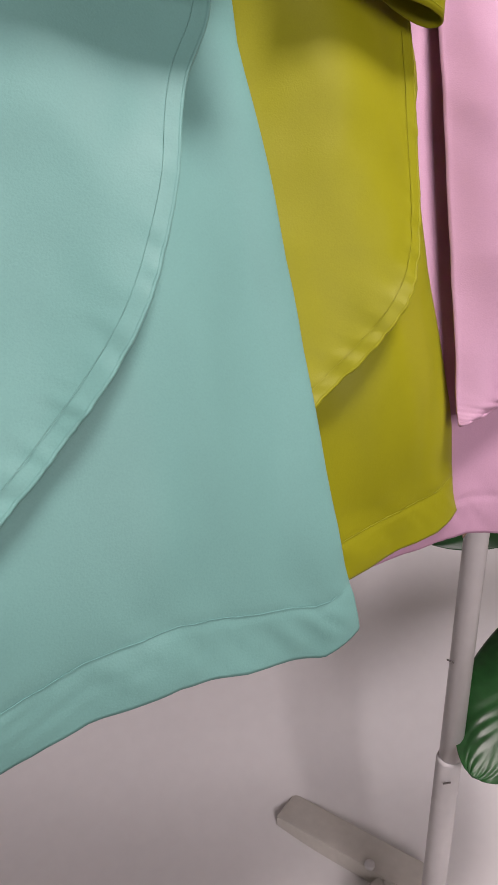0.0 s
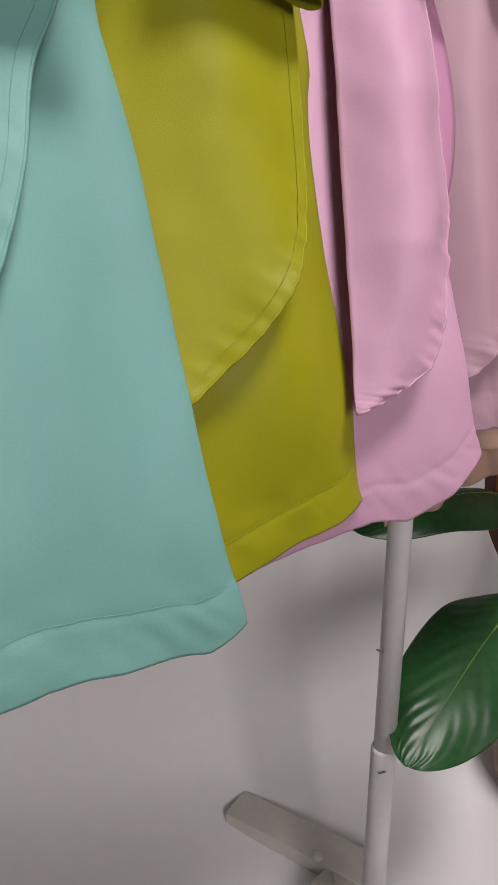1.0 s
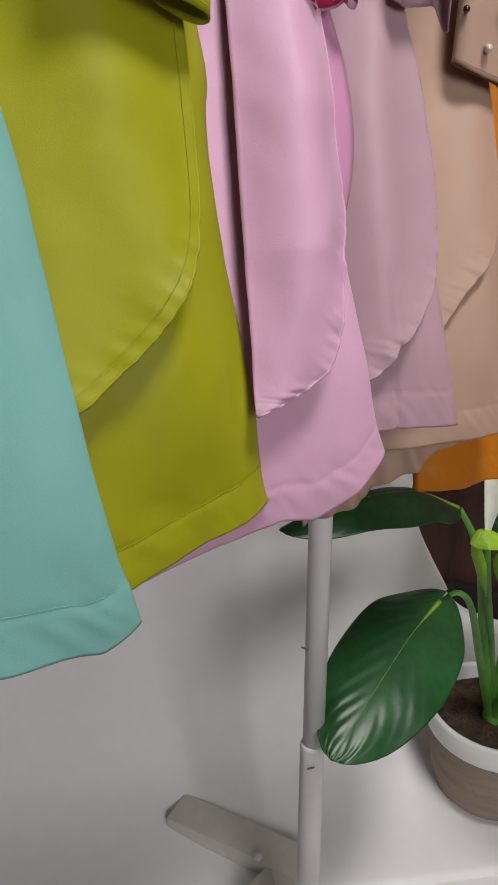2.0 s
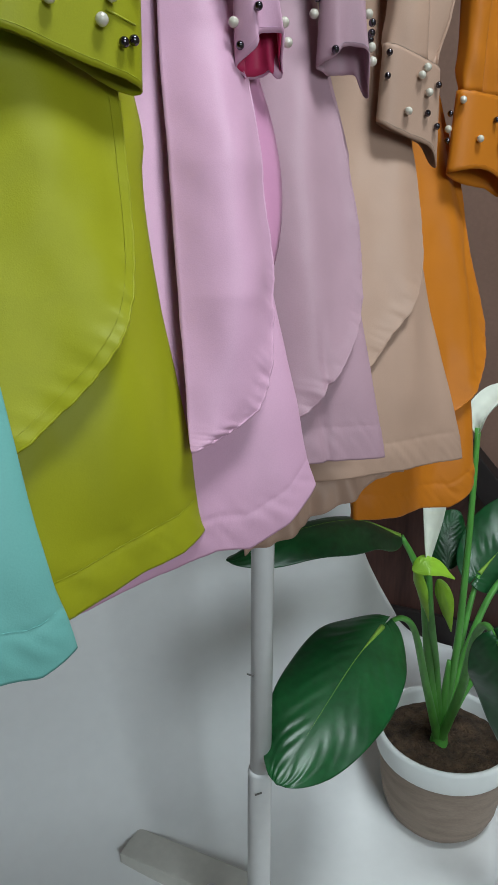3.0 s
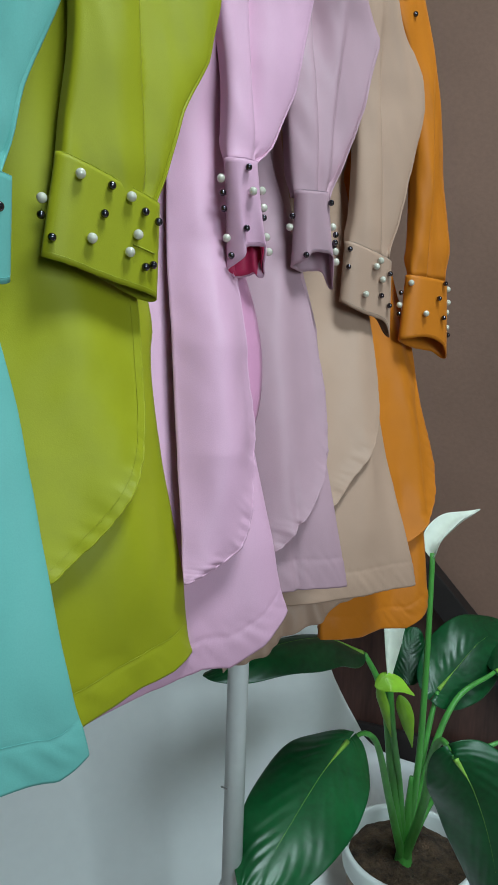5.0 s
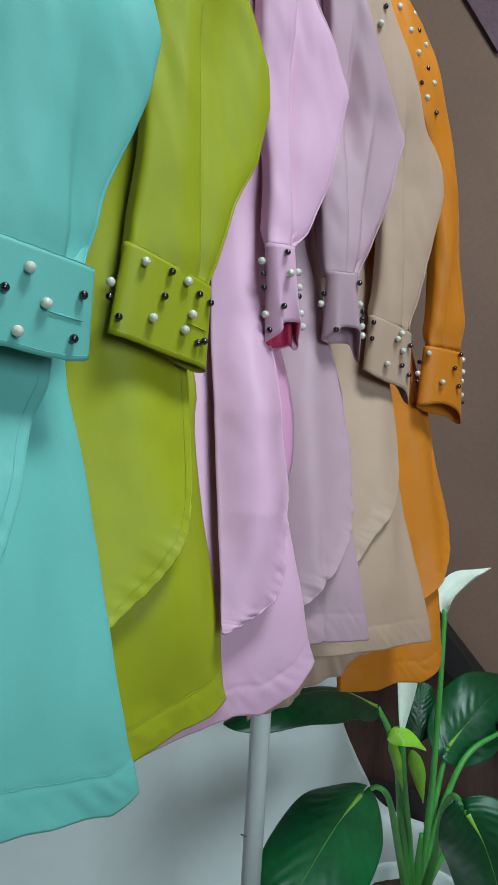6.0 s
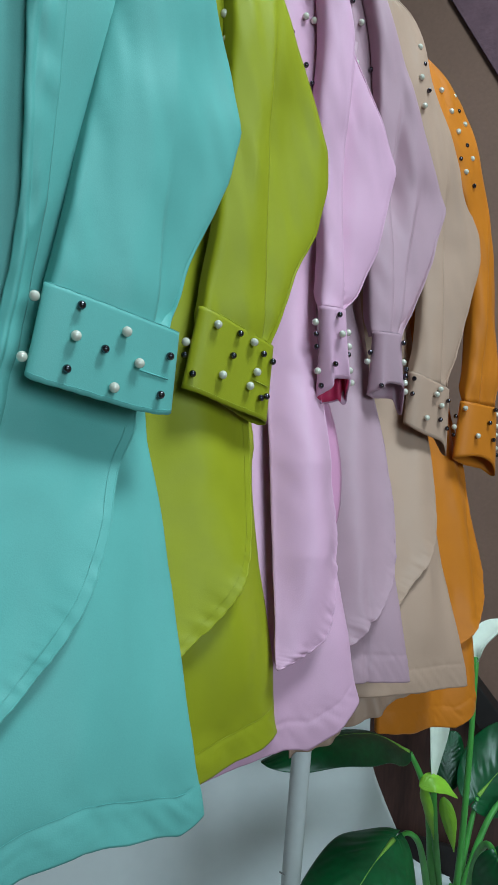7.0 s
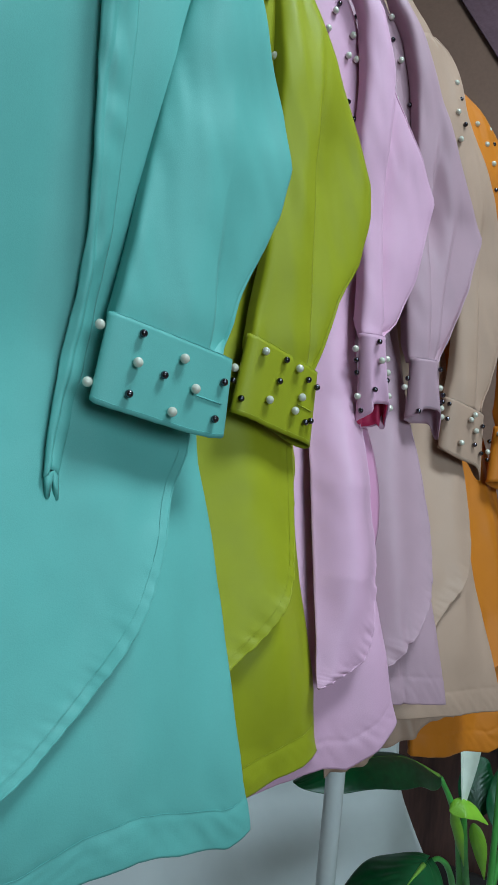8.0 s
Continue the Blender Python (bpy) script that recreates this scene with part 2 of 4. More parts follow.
def tunic(spec, label):
    """A long tunic on its hanger. Local x runs along its width (0: lower side corner), y to its back, z up from the hem corner."""
    x, y, z, turn = spec["at"]
    root = new("tunic")
    root.matrix_basis = pose(x, y, z, 0, 0, turn)
    tagged(root, label, "tunic", group="tunics on the rack")
    cloth, lean, left, seed = spec["cloth"], spec["lean"], spec["left"], spec["seed"]
    side, hem = curve_at([(h, sx + 0.002) for sx, h in spec["side"]]), line_at(spec["hem"], 0.0007)
    folds = spec.get("folds", ())
    depth = spec.get("depth", 0.035) * 0.7

    def front(px, h, sx):
        d = max(0.0, sx - px)
        k = min(1, max(0, (h - 0.30) / 0.14))
        yy = lean * (float(LEAN_SHAPE(h)) + (spec.get("upper", 1.0) - 1) * k * k * (3 - 2 * k)) + spec.get("curve", 0.009) * min(1, max(0.35, h / 0.14)) * min(2.2, ((d - 0.06) / 0.06) ** 2) + 0.003 * math.exp(-d / 0.005) + spec.get("bulge", 0.0) * (math.exp(-d / 0.04) - 1) * min(1, max(0.1, h / 0.16))
        for fx, fw, amp, lo, hi in folds:
            k = min(1, max(0, (h - lo) / 0.08 + 0.5)) * min(1, max(0, (hi - h) / 0.10 + 0.5))
            yy += amp * k * math.exp(-((px - fx - 0.02 * math.sin(9 * h + seed)) / fw) ** 2)
        fall = max(0.0, 0.30 - h)
        yy += 0.0045 * fall / 0.30 * math.sin(px * 38 + seed * 1.7) * min(1, d / 0.03)
        yy += 0.006 * noise.noise((px * 16 + seed, h * 6, 0.3)) * min(1, d / 0.02) + 0.0012 * noise.noise((px * 60 + seed, h * 40, 0.7))
        e = h - float(hem(px))
        if e < 0.05:
            band = math.sin(math.pi * min(1, max(0, e / 0.026))) ** 0.6 if 0 < e < 0.026 else 0.0
            yy += 0.0004 * math.exp(-((e - 0.026) / 0.0024) ** 2) - 0.0004 * band
            yy += (0.0010 * noise.noise((px * 75 + e * 60 + seed, e * 18, 2.1)) + 0.0010 * noise.noise((px * 190 + e * 150, e * 40, seed))) * math.exp(-((e - 0.016) / 0.016) ** 2)
        return yy

    rows = []
    for v in np.concatenate([np.linspace(0, 0.046, 26), np.linspace(0.052, 1, 62)]):
        ring_f, ring_b = [], []
        for s in 1 - (1 - np.linspace(0, 1, 84)) ** 1.5:
            h0 = v * TOP
            sx = float(side(h0))
            px = left + (sx - left) * s
            h = h0 + float(hem(px)) * (1 - v) ** 4
            if h0 > 0.60:
                px = left * 0.55 + (px - left * 0.55) * (1 - 0.35 * max(0, (h0 - 0.60) / 0.2) ** 2 * (1 if px < left * 0.55 else 0.4))
            yf = front(px, h, sx)
            h += 0.10 * min(1, max(0, (-0.07 - px) / 0.13)) * min(1, max(0, (px - left) / 0.10)) * max(0, (v - 0.75) / 0.25) ** 1.5
            t = depth * (1 - math.exp(-(1 - s) * (sx - left) / 0.05)) * (1 - 0.55 * v) * (1 - 0.8 * math.exp(-s * (sx - left) / 0.03)) + 0.003
            ring_f.append((px, yf, h))
            ring_b.append((px + 0.001, yf + t, h - spec.get("back_drop", 0.0) * (1 - v) ** 6 * min(1, (1 - s) * 5)))
        rows.append(ring_f + ring_b[::-1])
    body = link("body", *sheet(rows, closed=True), cloth, root, thick=0.0014)

    # hem stitching
    hx = np.linspace(left, float(side(0.03)) - 0.003, 60)
    pts = [(px, front(px, float(hem(px)) + 0.027, float(side(0.03))) - 0.0011, float(hem(px)) + 0.027) for px in hx]
    if spec.get("stitched"):
        link("hem_stitching", *tube(pts, 0.00014, 5), spec["thread"], body)

    # curved overlay panel
    if "flap" in spec:
        edge = spline(spec["flap"], 150)
        lift, inner = spec.get("lift", 0.013), spec.get("flap_left", left)
        bow, stand = spec.get("bow", 0.0), spec.get("stand", 0.0)
        inner_at = line_at(inner) if hasattr(inner, "__len__") else (lambda h: inner)

        def float_off(px, ex, h):
            """How far the overlay stands off the body."""
            i0 = float(inner_at(h))
            q, k = ex - px, min(1, max(0.45, (0.38 - h) / 0.16))
            s = min(1, max(0, (px - i0) / max(0.01, ex - i0)))
            fade = min(1, max(0, (spec.get("flap_top", 0.335) - h) / (0.05 if spec.get("sink", 1) else 0.16)))
            return fade * (lift * (0.35 + 0.65 * math.exp(-q / 0.03)) + k * (stand + bow * min(1, max(0.05, (h - 0.035) / 0.10)) * math.sin(math.pi * s) ** 1.3)) - spec.get("sink", 0.006) * (1 - fade)

        rows, arc = [], 0.0
        for i, (ex, eh) in enumerate(edge):
            row = []
            t = edge[min(i + 1, 149)] - edge[max(i - 1, 0)]
            arc += np.linalg.norm(t) / 2
            t = abs(t[1]) / (np.linalg.norm(t) + 1e-9)
            calm = min(1, max(0.12, (0.26 - eh) / 0.12))
            for s in 1 - (1 - np.linspace(0, 1, 60)) ** 2:
                px = float(inner_at(eh)) + (ex - float(inner_at(eh))) * s
                sx = max(float(side(eh)), px + 0.004)
                q = (ex - px)
                off = float_off(px, ex, eh)
                perp = q * max(0.25, t)
                off += 0.0004 * math.exp(-(perp / 0.007) ** 4)
                off += calm * (0.0021 * noise.noise((arc * 95 + perp * 70, perp * 30, seed)) + 0.0014 * noise.noise((arc * 230 + perp * 160, perp * 60, seed + 4))) * math.exp(-(perp / 0.013) ** 2)
                row.append((px, front(px, eh, sx) - off - 0.002, eh))
            rows.append(row)
        overlay = link("overlay_panel", *sheet(rows), cloth, root, thick=0.0014)
        pts = [(r[-1][0], r[-1][1], r[-1][2]) for r in rows]
        link("rolled_edge", *tube(pts, 0.0010, 8), cloth, overlay)
        # stitching a finger's width inside the edge, along the curve's own normal
        st = []
        for i in range(1, len(edge) - 1):
            t = edge[i + 1] - edge[i - 1]
            t = t / (np.linalg.norm(t) + 1e-9)
            qx, qh = edge[i][0] - abs(t[1]) * 0.0065, edge[i][1] + abs(t[0]) * 0.0065
            sx = max(float(side(qh)), edge[i][0] + 0.004)
            off = float_off(qx, edge[i][0], qh) + 0.0006
            if qx > float(inner_at(qh)):
                st.append((qx, front(qx, qh, sx) - off - 0.0029, qh))
        st = [p for p in st if p[2] < 0.27]
        if len(st) > 3 and spec.get("stitched"):
            link("edge_stitching", *tube(st, 0.00013, 5), cloth, overlay)
    if "facing" in spec:
        edge = spline(spec["facing"], 30)
        rows = [[(min(-0.024, ex - 0.001) - 0.012 * (ex > -0.03) + (ex - min(-0.024, ex - 0.001) + 0.012 * (ex > -0.03)) * s, front(ex, eh, float(side(eh))) - 0.022 + 0.014 * s - 0.004 * math.sin(math.pi * s), eh) for s in np.linspace(0, 1, 8)] for ex, eh in edge]
        link("turned_facing", *sheet(rows), PINK_FACING, root, thick=0.0016)

    # sleeve: rings between its two outlines
    tab = sorted(spec["sleeve"])
    fl, fr = line_at([(h, l) for h, l, r, d in tab], 0.015), line_at([(h, r) for h, l, r, d in tab], 0.004)
    fd = curve_at([(h, d) for h, l, r, d in tab])
    creases, st = spec.get("creases", ()), spec.get("sleeve_depth", 0.026)
    lo, hi = tab[0][0], tab[-1][0]
    slope = spec.get("sleeve_slope", 0.0)
    rows = []
    for v in np.linspace(0, 1, 56):
        h = lo + (hi - lo) * v
        l, r, d = float(fl(h)), float(fr(h)), float(fd(h))
        cap = math.sqrt(max(0.0, 1 - max(0.0, (v - 0.9) / 0.1) ** 2)) * 0.97 + 0.03
        tuck = min(1, max(0, (lo + 0.022 - h) / 0.018))
        ring = []
        for k in range(260):
            a = 2 * math.pi * k / 260
            ca, sa = math.cos(a), math.sin(a)
            q = 0.5 + 0.5 * math.copysign(abs(ca) ** 0.95, ca)
            px = l + (r - l) * q
            py = d + st * (1 - 0.5 * tuck) * cap * (0.5 + 0.5 * math.copysign(abs(sa) ** 0.38, sa))
            if sa < 0.15:
                for cx0, cx1, c0, c1, amp in creases:
                    w = min(1, max(0, (c1 - h) / 0.12)) * min(1, max(0, (h - c0) / 0.02 + 1))
                    xc = cx0 + (cx1 - cx0) * (h - c0) / (c1 - c0)
                    py += min(amp, 0.6 * st) * w * min(1, max(0, (0.15 - sa) / 0.45)) * (1 / (1 + math.exp(-max(-40, min(40, (px - xc) / 0.0011))))) * math.exp(-max(0, px - xc) / 0.05)
                py += 0.007 * noise.noise((px * 28 + seed * 3, h * 8, 5.5)) + 0.0018 * noise.noise((px * 75 + 20 * h, h * 22, seed))
            py += 0.003 * min(1, max(0, (lo + 0.03 - h) / 0.02))
            py += slope * (px - (l + r) / 2)
            px = (l + r) / 2 + (px - (l + r) / 2) * (0.25 + 0.75 * cap) * (1 - 0.07 * tuck)
            ring.append((px, py, h + spec.get("cap_tilt", 0.0) * (px - r) * max(0, v - 0.9) * 10))
        rows.append(ring)
    sleeve = link("sleeve", *sheet(rows, closed=True), cloth, root, thick=0.0013)

    # cuff: a band between four corners, its mouth open
    (tlx, tlh), (trx, trh), (brx, brh), (blx, blh) = spec["cuff"]
    cd, ct = spec["cuff_at"], spec.get("cuff_depth", 0.022)
    drop, ruffle = spec.get("cuff_drop", 0.0), spec.get("ruffle", 0.0)

    def cuff_point(q, v, back=0.0, grow=0.0):
        l, r = blx + (tlx - blx) * v, brx + (trx - brx) * v
        c = max(-1.0, min(1.0, 2 * q - 1))
        px = (l + r) / 2 + (r - l) / 2 * c + grow * c
        hh = (blh + (brh - blh) * q) * (1 - v) + (tlh + (trh - tlh) * q) * v
        bend = math.sqrt(max(0.0, 1 - abs(c) ** spec.get("flat", 2.6)))
        py = cd + ct / 2 - (ct / 2 + grow) * bend * (1 - 2 * back)
        py += slope * (px - (l + r) / 2) + 0.35 * (hh - brh) * spec.get("cuff_lean", 0.1)
        return px, py, hh

    rows = []
    for v in np.linspace(-0.02, 1, 20):
        ring = []
        for k in range(56):
            a = 2 * math.pi * k / 56
            q = 0.5 + 0.5 * math.cos(a)
            behind = 1.0 if math.sin(a) > 0 else 0.0
            px, py, hh = cuff_point(q, v, behind)
            low = (1 - v) ** 1.5
            sb = 0.5 + 0.5 * math.sin(a)
            hh -= drop * low * sb * (1 if spec.get("drop_back", True) else 1.8 * q ** 2 - 0.8)
            hh -= spec.get("tip", 0.0) * low * math.exp(-((q - 1) / 0.12) ** 2)
            hh += spec.get("arch", 0.0) * low * math.sin(math.pi * q) * (1 - behind)
            px += ruffle * low * math.sin(5 * a + 1) * 0.6
            py += ruffle * low * math.cos(4 * a)
            hh += 0.0007 * low * math.sin(3 * a + seed) + 0.0006 * noise.noise((px * 200, hh * 200, seed))
            ring.append((px, py, hh))
        rows.append(ring)
    cuff = link("cuff", *sheet(rows, closed=True), cloth, root, thick=0.0011)
    if "lining" in spec:
        inner = [[((p[0] - 0) * 1.0 + (spec["cuff"][0][0] + spec["cuff"][1][0] - 2 * p[0]) * 0.04, p[1] + (cd + ct / 2 - p[1]) * 0.12, p[2] + 0.0015) for p in r] for r in rows[:16]]
        link("cuff_lining", *sheet(inner, closed=True), spec["lining"], cuff, thick=0.0006)
    for v, nm in ((0.985, "top_seam"), (0.03, "bottom_stitching")):
        r = rows[int(round(v * 19))]
        pts = [(p[0], p[1] - 0.0006, p[2]) for p in r[29:56]]
        link(nm, *tube(pts, 0.00022, 5), spec["thread"], cuff)
    if spec.get("buttonhole"):
        p0, p1 = cuff_point(0.70, 0.42), cuff_point(0.92, 0.42)
        link("buttonhole", *tube([(p0[0], p0[1] - 0.0016, p0[2]), ((p0[0] + p1[0]) / 2, (p0[1] + p1[1]) / 2 - 0.002, (p0[2] + p1[2]) / 2), (p1[0], p1[1] - 0.0016, p1[2])], 0.0006, 5), spec["thread"], cuff)
    for white, places in ((True, spec["white"]), (False, spec["dark"])):
        for q, v in places:
            grow = 0.0044 if white else 0.0036
            px, py, hh = cuff_point(q, v, 0.0, grow * (0.9 if 0 <= q <= 1 else 1.0))
            if q < 0.0 or q > 1.0:
                py += min(0.8, abs(q - 0.5) - 0.5 + 0.1) * ct
            pearl((px, py - 0.001, hh), white, cuff)

    # beads strewn over the yoke and the shoulder
    rnd = random.Random(seed * 7 + 1)
    for iy in range(9):
        for ix in range(8):
            px, h = -0.035 - 0.024 * ix + 0.024 * (rnd.random() - 0.3), 0.60 + 0.024 * iy + 0.012 * (rnd.random() - 0.5)
            white, keep = rnd.random() < 0.45, rnd.random() < 0.88
            sx = float(side(h))
            if keep and spec.get("yoke", True) and left * 0.8 < px < sx - 0.012:
                pearl((px, front(px, h, sx) - 0.0045, h), white, body)
    if spec.get("cap_beads"):
        for px, h, white in spec["cap_beads"]:
            q = (px - float(fl(h))) / (float(fr(h)) - float(fl(h)))
            pearl((px, float(fd(h)) + st * (0.5 - 0.5 * math.sqrt(max(0, 1 - (2 * q - 1) ** 2))) - 0.004, h), white, sleeve)
    return root, front, side


THREAD_T, THREAD_O = crepe("teal_thread", (0.19, 0.46, 0.43)), crepe("olive_thread", (0.37, 0.385, 0.02))
THREAD_P, THREAD_M = crepe("pink_thread", (0.50, 0.28, 0.42)), crepe("mauve_thread", (0.30, 0.22, 0.27))
THREAD_B, THREAD_R = crepe("beige_thread", (0.28, 0.22, 0.17)), crepe("orange_thread", (0.42, 0.14, 0.01))

UPPER_SIDE = [(-0.015, 0.45), (-0.012, 0.62), (-0.030, 0.74), (-0.078, 0.81)]
SPECS = {}
SPECS["teal"] = dict(
    at=(0.052, 0.284, 0.70, 28), cloth=TEAL, thread=THREAD_T, lean=0.09, upper=0.95, curve=0.003, lift=0.014, flap_top=0.45, sink=0.0, yoke=False, left=-0.46, seed=1,
    side=[(0.001, -0.003), (-0.003, 0.02), (-0.0075, 0.04), (-0.012, 0.078), (-0.0135, 0.121), (-0.014, 0.164), (-0.0145, 0.207), (-0.019, 0.25), (-0.0195, 0.275)] + UPPER_SIDE,
    hem=[(-0.46, -0.02), (-0.164, -0.017), (-0.151, -0.012), (-0.127, -0.002), (-0.093, 0.004), (-0.057, -0.003), (-0.018, -0.011), (0.003, -0.002), (0.01, 0.002)],
    flap=[(-0.053, 0.8), (-0.051, 0.55), (-0.037, 0.33), (-0.038, 0.27), (-0.056, 0.235), (-0.067, 0.201), (-0.082, 0.169), (-0.098, 0.144), (-0.115, 0.124), (-0.133, 0.106), (-0.152, 0.09), (-0.175, 0.0725), (-0.213, 0.054), (-0.303, 0.039), (-0.443, 0.033)],
    folds=[(-0.20, 0.05, -0.010, 0.0, 0.9), (-0.105, 0.035, -0.006, 0.08, 0.7), (-0.095, 0.012, 0.003, -0.1, 0.11), (-0.03, 0.02, -0.002, 0.0, 0.2)],
    sleeve=[(0.335, -0.121, -0.021, 0.048), (0.396, -0.108, -0.006, 0.053), (0.459, -0.096, 0.022, 0.058), (0.504, -0.088, 0.032, 0.061), (0.547, -0.082, 0.023, 0.066), (0.626, -0.066, -0.007, 0.066), (0.72, -0.085, -0.045, 0.075), (0.80, -0.12, -0.085, 0.092)],
    creases=[(-0.037, -0.033, 0.346, 0.48, 0.014)], sleeve_slope=-0.06, stitched=True,
    cuff=[(-0.121, 0.357), (-0.021, 0.338), (-0.024, 0.276), (-0.130, 0.292)], cuff_at=0.045, cuff_depth=0.012, flat=5, buttonhole=True, cuff_drop=-0.010,
    white=[(-0.03, 0.84), (0.24, 0.56), (0.55, 0.77), (0.66, 0.48), (0.52, 0.15), (-0.05, 0.22)],
    dark=[(0.24, 0.88), (0.43, 0.52), (0.88, 0.67), (0.22, 0.21), (0.84, 0.21)])
SPECS["olive"] = dict(
    at=(0.133, 0.40, 0.708, 28), cloth=OLIVE, thread=THREAD_O, lean=0.08, upper=1.05, left=-0.44, seed=2, bulge=0.012,
    side=[(0.0015, -0.004), (-0.003, 0.012), (-0.005, 0.04), (-0.005, 0.103), (-0.004, 0.17), (0.001, 0.225), (0.008, 0.275)] + UPPER_SIDE,
    hem=[(-0.44, -0.036), (-0.15, -0.034), (-0.099, -0.03), (-0.076, -0.0245), (-0.045, -0.016), (-0.02, -0.0115), (0.004, -0.003), (0.014, 0.001)],
    flap=[(-0.055, 0.80), (-0.050, 0.55), (-0.030, 0.33), (-0.024, 0.275), (-0.0265, 0.24), (-0.030, 0.205), (-0.037, 0.174), (-0.048, 0.150), (-0.066, 0.128), (-0.088, 0.107), (-0.120, 0.084), (-0.158, 0.065), (-0.23, 0.048), (-0.42, 0.036)],
    flap_top=0.45, sink=0.0, lift=0.018, folds=[(-0.062, 0.034, -0.011, 0.05, 0.36), (-0.20, 0.05, 0.01, 0.0, 0.9)],
    sleeve=[(0.335, -0.093, -0.015, 0.030), (0.412, -0.081, 0.010, 0.034), (0.453, -0.075, 0.035, 0.037), (0.504, -0.074, 0.048, 0.042), (0.536, -0.070, 0.046, 0.045), (0.608, -0.072, 0.014, 0.048), (0.674, -0.077, -0.029, 0.055), (0.74, -0.088, -0.055, 0.07), (0.80, -0.12, -0.085, 0.083)],
    creases=[(-0.027, -0.030, 0.345, 0.68, 0.028)], sleeve_slope=-0.05, stitched=True,
    cuff=[(-0.093, 0.364), (-0.015, 0.339), (-0.018, 0.274), (-0.105, 0.293)], cuff_at=0.029, cuff_depth=0.016, flat=5, buttonhole=True, cuff_drop=0.007, drop_back=False,
    white=[(0.19, 0.86), (0.62, 0.87), (0.7, 0.52), (0.33, 0.31), (0.64, 0.31), (-0.09, 0.53)],
    dark=[(0.45, 0.89), (0.41, 0.59), (0.76, 0.79), (0.9, 0.76), (0.05, 0.2), (0.79, 0.22), (0.86, 0.27), (-0.07, 0.38)])
SPECS["pink"] = dict(
    at=(0.219, 0.430, 0.725, 15), cloth=PINK, thread=THREAD_P, lean=0.11, upper=1.32, left=-0.34, seed=3, depth=0.03,
    side=[(-0.001, -0.002), (-0.009, 0.03), (-0.013, 0.077), (-0.015, 0.136), (-0.01, 0.2), (-0.002, 0.255)] + UPPER_SIDE,
    hem=[(-0.34, -0.075), (-0.172, -0.062), (-0.112, -0.046), (-0.081, -0.039), (-0.056, -0.042), (-0.027, -0.026), (0.001, -0.003), (0.01, 0.004)],
    flap_top=0.62, flap=[(-0.012, 0.64), (-0.01, 0.42), (-0.01, 0.31), (-0.014, 0.27), (-0.016, 0.23), (-0.020, 0.19), (-0.022, 0.155), (-0.028, 0.132), (-0.034, 0.108), (-0.041, 0.085), (-0.053, 0.063), (-0.077, 0.050), (-0.104, 0.042)],
    flap_left=[(0, -0.108), (0.044, -0.104), (0.118, -0.097), (0.244, -0.082), (0.38, -0.069), (0.64, -0.066)], bow=0.025, lift=0.008, stand=0.014,
    facing=[(-0.03, 0.128), (-0.012, 0.15), (0.004, 0.188), (0.01, 0.23), (0.007, 0.275), (-0.002, 0.305), (-0.02, 0.335)],
    folds=[(-0.135, 0.02, 0.010, 0.0, 0.9), (-0.17, 0.02, -0.008, 0.0, 0.9)],
    sleeve=[(0.376, -0.031, -0.001, 0.080), (0.397, -0.026, 0.023, 0.088), (0.453, -0.021, 0.051, 0.10), (0.552, -0.030, 0.074, 0.114), (0.60, -0.034, 0.050, 0.115), (0.666, -0.032, 0.009, 0.115), (0.745, -0.040, -0.018, 0.116), (0.81, -0.085, -0.065, 0.125)],
    creases=[(0.001, 0.004, 0.37, 0.74, 0.034)], sleeve_slope=-0.02, sleeve_depth=0.030,
    cuff=[(-0.031, 0.380), (-0.002, 0.379), (0.009, 0.306), (-0.024, 0.296)], cuff_at=0.076, cuff_depth=0.020, cuff_drop=0.018, ruffle=0.0040, arch=0.008, tip=0.010, lining=CRIMSON,
    white=[(-0.05, 0.8), (0.55, 0.65), (1.03, 0.7), (0.0, 0.2), (1.1, 0.15), (1.05, 0.5), (1.02, -0.02)],
    dark=[(0.5, 0.9), (-0.05, 0.66), (-0.02, 0.5), (0.33, 0.27), (0.02, 0.02), (1.08, 0.38)])
